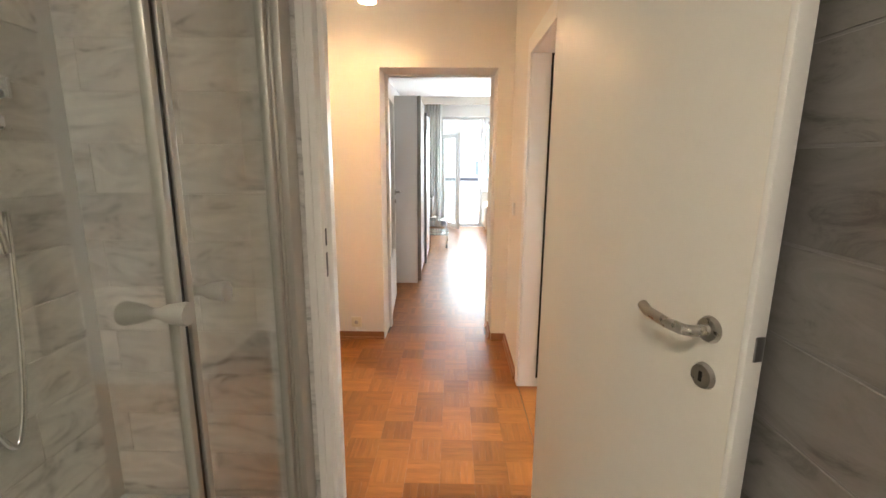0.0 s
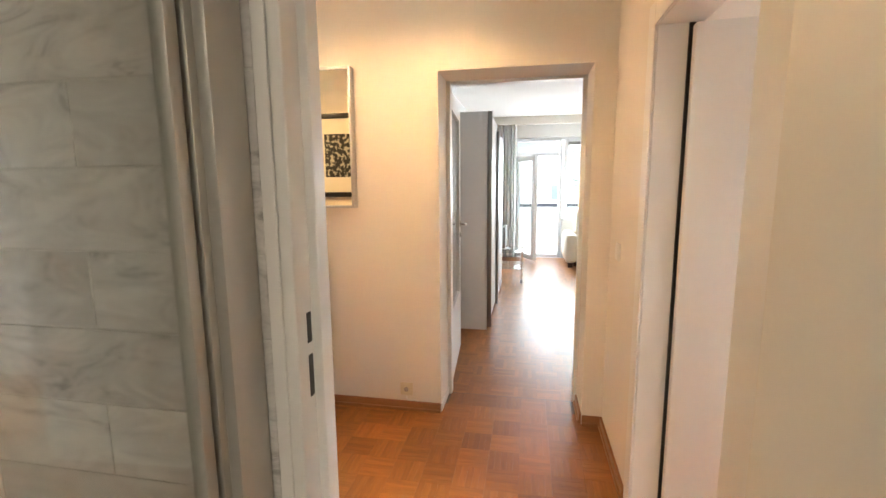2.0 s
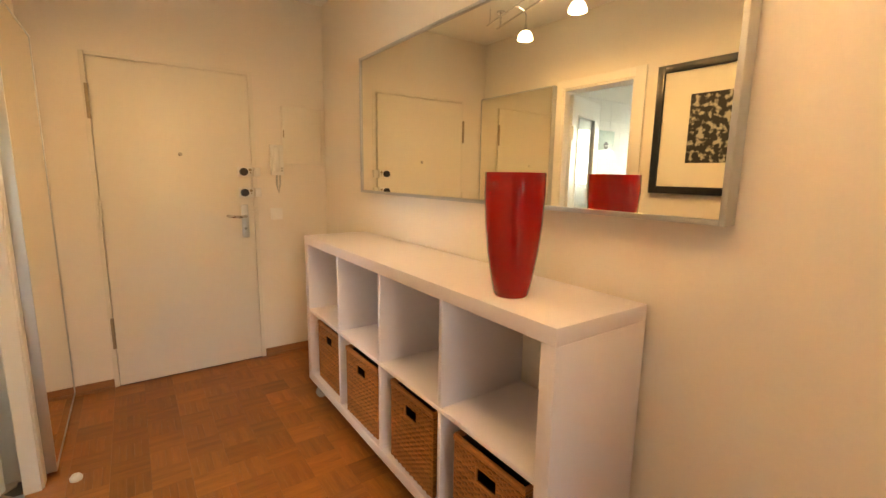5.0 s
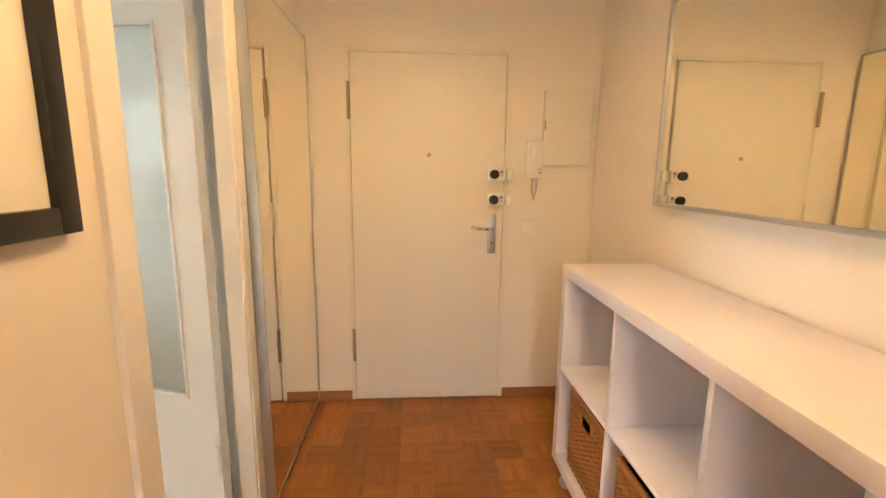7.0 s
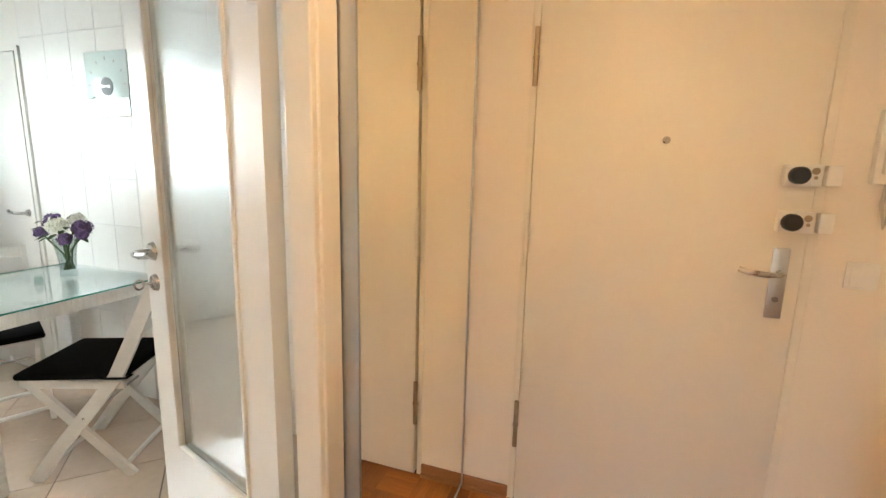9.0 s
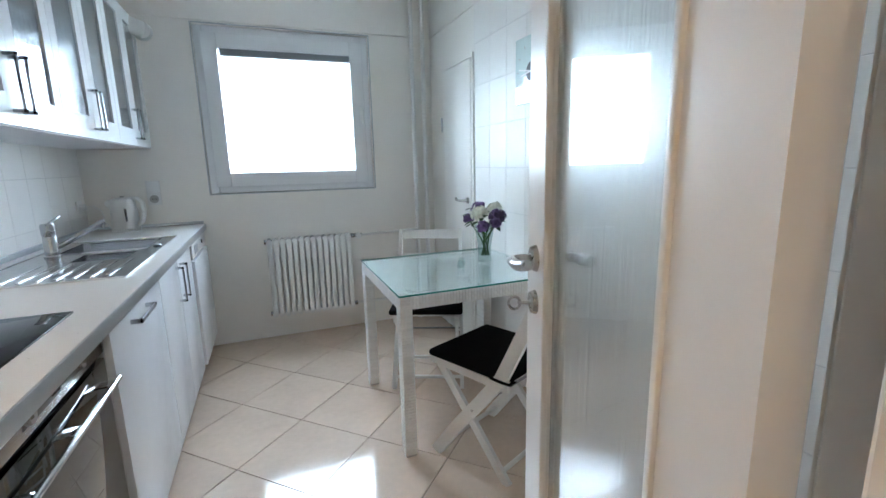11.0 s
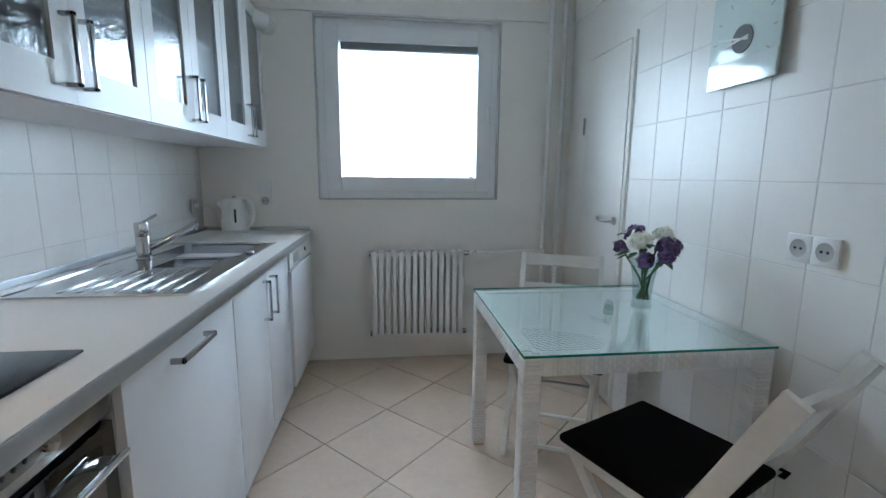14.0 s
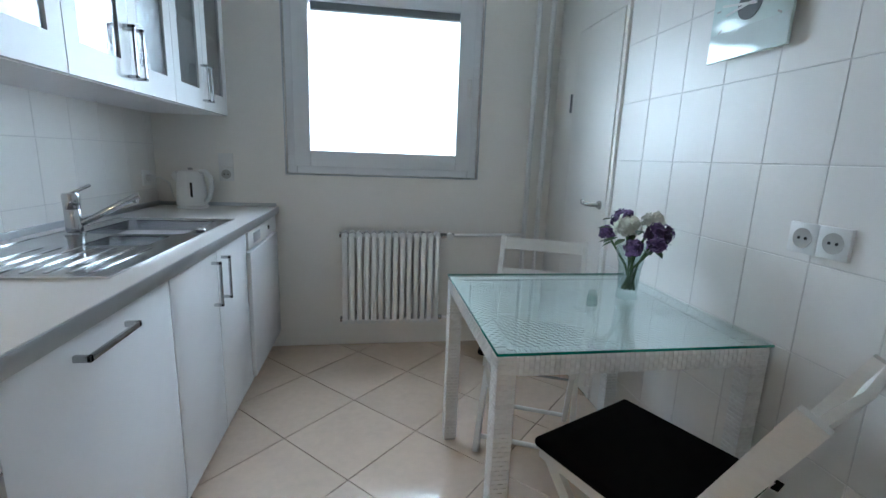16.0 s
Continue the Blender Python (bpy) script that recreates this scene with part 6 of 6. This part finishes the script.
for k in range(7):
    part("post", boxes((-0.35 + k * 0.8, 10.93, 0.78, -0.32 + k * 0.8, 10.97, 0.87)), steel_dark, bal, smooth=False)
house = thing("apartment_house", (6.0, 42.0, -7.0), "pale rendered apartment house across the street", "house")
part("wall", boxes((-16, 40, -7, 30, 50, 7.5)), concrete, house, smooth=False)
part("roof", boxes((-16.5, 39.5, 7.5, 30.5, 50.5, 7.9)), steel_dark, house, smooth=False)
pane_far = surf("far_window", (0.16, 0.19, 0.23), 0.1, var=0.1)
for r in range(5):
    for c in range(11):
        x, z = -13.5 + c * 4.0, -5.6 + r * 2.75
        w = part("window", boxes((x, 39.93, z, x + 1.5, 39.995, z + 1.4)), gloss_white, house, smooth=False)
        part("pane", boxes((x + 0.1, 39.90, z + 0.1, x + 1.4, 39.93, z + 1.3)), pane_far, w, smooth=False)
for r in range(5):
    part("balcony", boxes((4.0, 38.8, -4.35 + r * 2.75, 9.4, 39.995, -3.4 + r * 2.75)), gloss_white, house, smooth=False)


def tree(at, height, crown, n, seed, label):
    rg = random.Random(seed)
    at = Vector(at)
    t = thing("tree", at, label, "tree")
    bm = bmesh.new()
    tube(bm, [at, at + Vector((0.1, 0.1, height * 0.3)), at + Vector((0.0, 0.25, height * 0.6)), at + Vector((0.1, 0.2, height * 0.85))], 0.10, 8)
    tips = []
    for k in range(14):
        b = at + Vector((0.05, 0.15, height * (0.35 + 0.035 * k)))
        a = k * 2.4
        d = Vector((math.cos(a), math.sin(a), 0.55)) * crown * rg.uniform(0.6, 1.0)
        tube(bm, [b, b + d * 0.5 + Vector((0, 0, 0.15)), b + d], 0.028, 6)
        tips += [b + d * f + Vector((0, 0, 0.1)) for f in (0.45, 0.7, 0.9, 1.05)]
    part("trunk", bm, bark, t)
    bm = bmesh.new()
    for k in range(n):
        c = rg.choice(tips) + Vector((rg.gauss(0, 0.26), rg.gauss(0, 0.26), rg.gauss(0, 0.24)))
        d = Vector((rg.uniform(-1, 1), rg.uniform(-1, 1), rg.uniform(-0.6, 0.6))).normalized()
        s = d.orthogonal().normalized() * 0.03
        bm.faces.new([bm.verts.new(p) for p in (c, c + d * 0.05 + s, c + d * 0.11, c + d * 0.05 - s)])
    part("crown", bm, leaf_mat, t, "loose green crown of small leaves", smooth=False)


tree((-4.05, -6.8, -7.0), 8.9, 1.0, 4000, 11, "slender leafy tree outside the kitchen window")
tree((4.6, 21.0, -7.0), 11.0, 2.6, 4200, 5, "thinly leafed tree outside the living room")

# ---- pieces of floors and walls, last ----
MESHES = {}


def piece(name, key, build, material, parent, m):
    """An object on a mesh that alike pieces share."""
    if key not in MESHES:
        bm = bmesh.new()
        build(bm)
        MESHES[key] = mesh_of(name, bm, material, False)
    ob = new(name, MESHES[key])
    ob.parent = parent
    ob.matrix_parent_inverse = Matrix.Translation(-ORIGIN[parent])
    ob.matrix_basis = m
    return ob


def tile_box(w, h, t):
    """A tile lying in x and z with a softened face towards -y."""
    def build(bm):
        e = 0.0012
        back = [bm.verts.new(p) for p in ((0, 0, 0), (w, 0, 0), (w, 0, h), (0, 0, h))]
        rim = [bm.verts.new(p) for p in ((0, -t + e, 0), (w, -t + e, 0), (w, -t + e, h), (0, -t + e, h))]
        face = [bm.verts.new(p) for p in ((e, -t, e), (w - e, -t, e), (w - e, -t, h - e), (e, -t, h - e))]
        for a, b in ((back, rim), (rim, face)):
            for k in range(4):
                bm.faces.new((a[k], a[(k + 1) % 4], b[(k + 1) % 4], b[k]))
        bm.faces.new(face)
        bm.faces.new(back[::-1])
    return build


def tiling(parent, material, origin, turn, width, z0, z1, tw, th, u_first, z_first, gap, thick, stagger=0.0, kind="tile", holes=()):
    """Rows of tiles on a wall: origin is where u is 0, turn the angle of the u axis, the face to the right hand of it."""
    row = math.floor((z0 - z_first) / th)
    while z_first + row * th < z1:
        a, b = max(z0, z_first + row * th + gap / 2), min(z1, z_first + (row + 1) * th - gap / 2)
        shift = stagger * tw if row % 2 else 0.0
        col = math.floor((-u_first - shift) / tw) - 1
        while u_first + shift + col * tw < width:
            c, d = max(0.0, u_first + shift + col * tw + gap / 2), min(width, u_first + shift + (col + 1) * tw - gap / 2)
            col += 1
            if d - c < 0.012 or b - a < 0.012 or any(c < h[1] and d > h[0] and a < h[3] and b > h[2] for h in holes):
                continue
            w, h = round(d - c, 4), round(b - a, 4)
            m = Matrix.Translation(origin) @ Matrix.Rotation(radians(turn), 4, "Z") @ Matrix.Translation((c, 0, a))
            piece(kind, (kind, material.name, w, h), tile_box(w, h, thick), material, parent, m)
        row += 1


# grout beds behind the tiles
dark_joint = surf("grey_joint", (0.24, 0.235, 0.225), 0.85, var=0.08, bump=0.2)
for rows, mt in ((((-3.157, -0.532, 0.0, -3.1464, 1.92, 2.222),), white_grout), (((-0.7848, -1.35, 0.90, -0.775, 1.91, 1.66),), white_grout),
                 (((-0.57, -1.35, 0.0, -0.5545, 1.9565, 2.4), (-0.5545, 1.9565, 0.0, 0.204, 1.972, 2.4)), tile_joint),
                 (((1.260, -1.35, 0.0, 1.272, 1.92, 2.4), (1.106, 1.909, 0.0, 1.26, 1.92, 2.4)), dark_joint)):
    solid("grout_bed", boxes(*rows), mt, "pale grout bed behind the wall tiles", "grout", "structure")

# bathroom: marble on the shower walls, dark tiles on the wall behind the door
tiling(wall_south, stone_light, (-0.552, 1.972, 0), 0, 0.756, 0.0, 2.4, 0.62, 0.1605, 0.37, 1.0735, 0.0035, 0.018, 0.5)
tiling(wall_bath_kitchen, stone_light, (-0.57, -0.4, 0), 90, 2.30, 0.0, 2.4, 0.62, 0.1605, 0.22, 1.0735, 0.0035, 0.018, 0.5)
tiling(wall_bath_east, stone_dark, (1.272, 1.91, 0), -90, 2.3, 0.0, 2.4, 0.62, 0.1605, 0.30, 1.055, 0.005, 0.014, 0.5)
tiling(wall_south, stone_dark, (1.108, 1.92, 0), 0, 0.148, 0.0, 2.4, 0.62, 0.1605, 0.3, 1.055, 0.003, 0.014, 0.5)

# kitchen: white tiles beside the table and over the worktop
tiling(wall_kitchen_west, white_tile, (-3.157, -0.53, 0), 90, 2.45, 0.0, 2.22, 0.201, 0.2505, 0.0, 1.2405, 0.0025, 0.012)
tiling(wall_bath_kitchen, white_tile, (-0.775, 1.91, 0), -90, 3.255, 0.90, 1.66, 0.205, 0.2505, 0.10, 1.245, 0.0025, 0.011)


# kitchen floor: square tiles laid on the diagonal, cut at the walls
def clipped(poly, x0, y0, x1, y1):
    for axis, lim, keep in ((0, x0, 1), (0, x1, -1), (1, y0, 1), (1, y1, -1)):
        res = []
        for i, p in enumerate(poly):
            q = poly[(i + 1) % len(poly)]
            ip, iq = keep * (p[axis] - lim) >= 0, keep * (q[axis] - lim) >= 0
            if ip:
                res.append(p)
            if ip != iq:
                f = (lim - p[axis]) / (q[axis] - p[axis])
                res.append((p[0] + (q[0] - p[0]) * f, p[1] + (q[1] - p[1]) * f))
        poly = res
        if len(poly) < 3:
            return []
    return poly


HD, GAP = 0.2875, 0.0036
for i in range(-14, 15):
    for j in range(-14, 15):
        if (i + j) % 2 == 0:
            continue
        cx, cy = -1.925 + i * HD, -0.075 + j * HD
        r = HD - GAP
        whole = [(cx + r, cy), (cx, cy + r), (cx - r, cy), (cx, cy - r)]
        cut = clipped(whole, -3.145, -1.35, -0.80, 1.975)
        if len(cut) < 3:
            continue
        area = abs(sum(a[0] * b[1] - b[0] * a[1] for a, b in zip(cut, cut[1:] + cut[:1]))) / 2
        if area < 0.002:
            continue
        key = ("floor_tile", "whole") if area > 0.999 * 2 * r * r else ("floor_tile", i, j)

        def build(bm, cut=cut):
            f = bm.faces.new([bm.verts.new((x - cx, y - cy, 0.0)) for x, y in cut])
            g = bmesh.ops.extrude_face_region(bm, geom=[f])
            bmesh.ops.translate(bm, vec=(0, 0, -0.006), verts=[v for v in g["geom"] if isinstance(v, bmesh.types.BMVert)])

        piece("floor_tile", key, build, floor_tile_mat, floor, Matrix.Translation((cx, cy, 0.0)))

# hall floor: mosaic parquet blocks of five fingers, laid crosswise
BLOCK = 0.150


def block(bm):
    w = BLOCK / 5
    for k in range(5):
        box(bm, -BLOCK / 2 + 0.0003, -BLOCK / 2 + k * w + 0.0002, -0.006, BLOCK / 2 - 0.0003, -BLOCK / 2 + (k + 1) * w - 0.0002, 0.0)


for i in range(28):
    for j in range(13):
        x, y = 1.10 - (i + 0.5) * BLOCK, 3.95 - (j + 0.5) * BLOCK
        if y > 3.69 + 0.08 and not 0.18 < x < 0.99:
            continue
        if y < 2.06 - 0.07:
            continue
        m = Matrix.Translation((x, y, 0.0)) @ Matrix.Rotation(radians(90 * ((i + j) % 2)), 4, "Z")
        piece("parquet_block", "block", block, parquet, floor, m)
bm_v, bm_f = [], []
for i in range(32):
    for j in range(37):
        x0, y0 = -0.30 + i * BLOCK, 3.955 + j * BLOCK
        for k in range(5):
            a, b = k * BLOCK / 5, (k + 1) * BLOCK / 5 - 0.0006
            q = (x0, y0 + a, x0 + BLOCK - 0.0006, y0 + b) if (i + j) % 2 else (x0 + a, y0, x0 + b, y0 + BLOCK - 0.0006)
            s = len(bm_v)
            bm_v += [(q[0], q[1], 0), (q[2], q[1], 0), (q[2], q[3], 0), (q[0], q[3], 0)]
            bm_f.append((s, s + 1, s + 2, s + 3))
me = bpy.data.meshes.new("parquet")
me.from_pydata(bm_v, [], bm_f)
me.materials.append(parquet)
tagged(new("parquet", me), "oak mosaic parquet of the living room", "floor", kind="stuff")
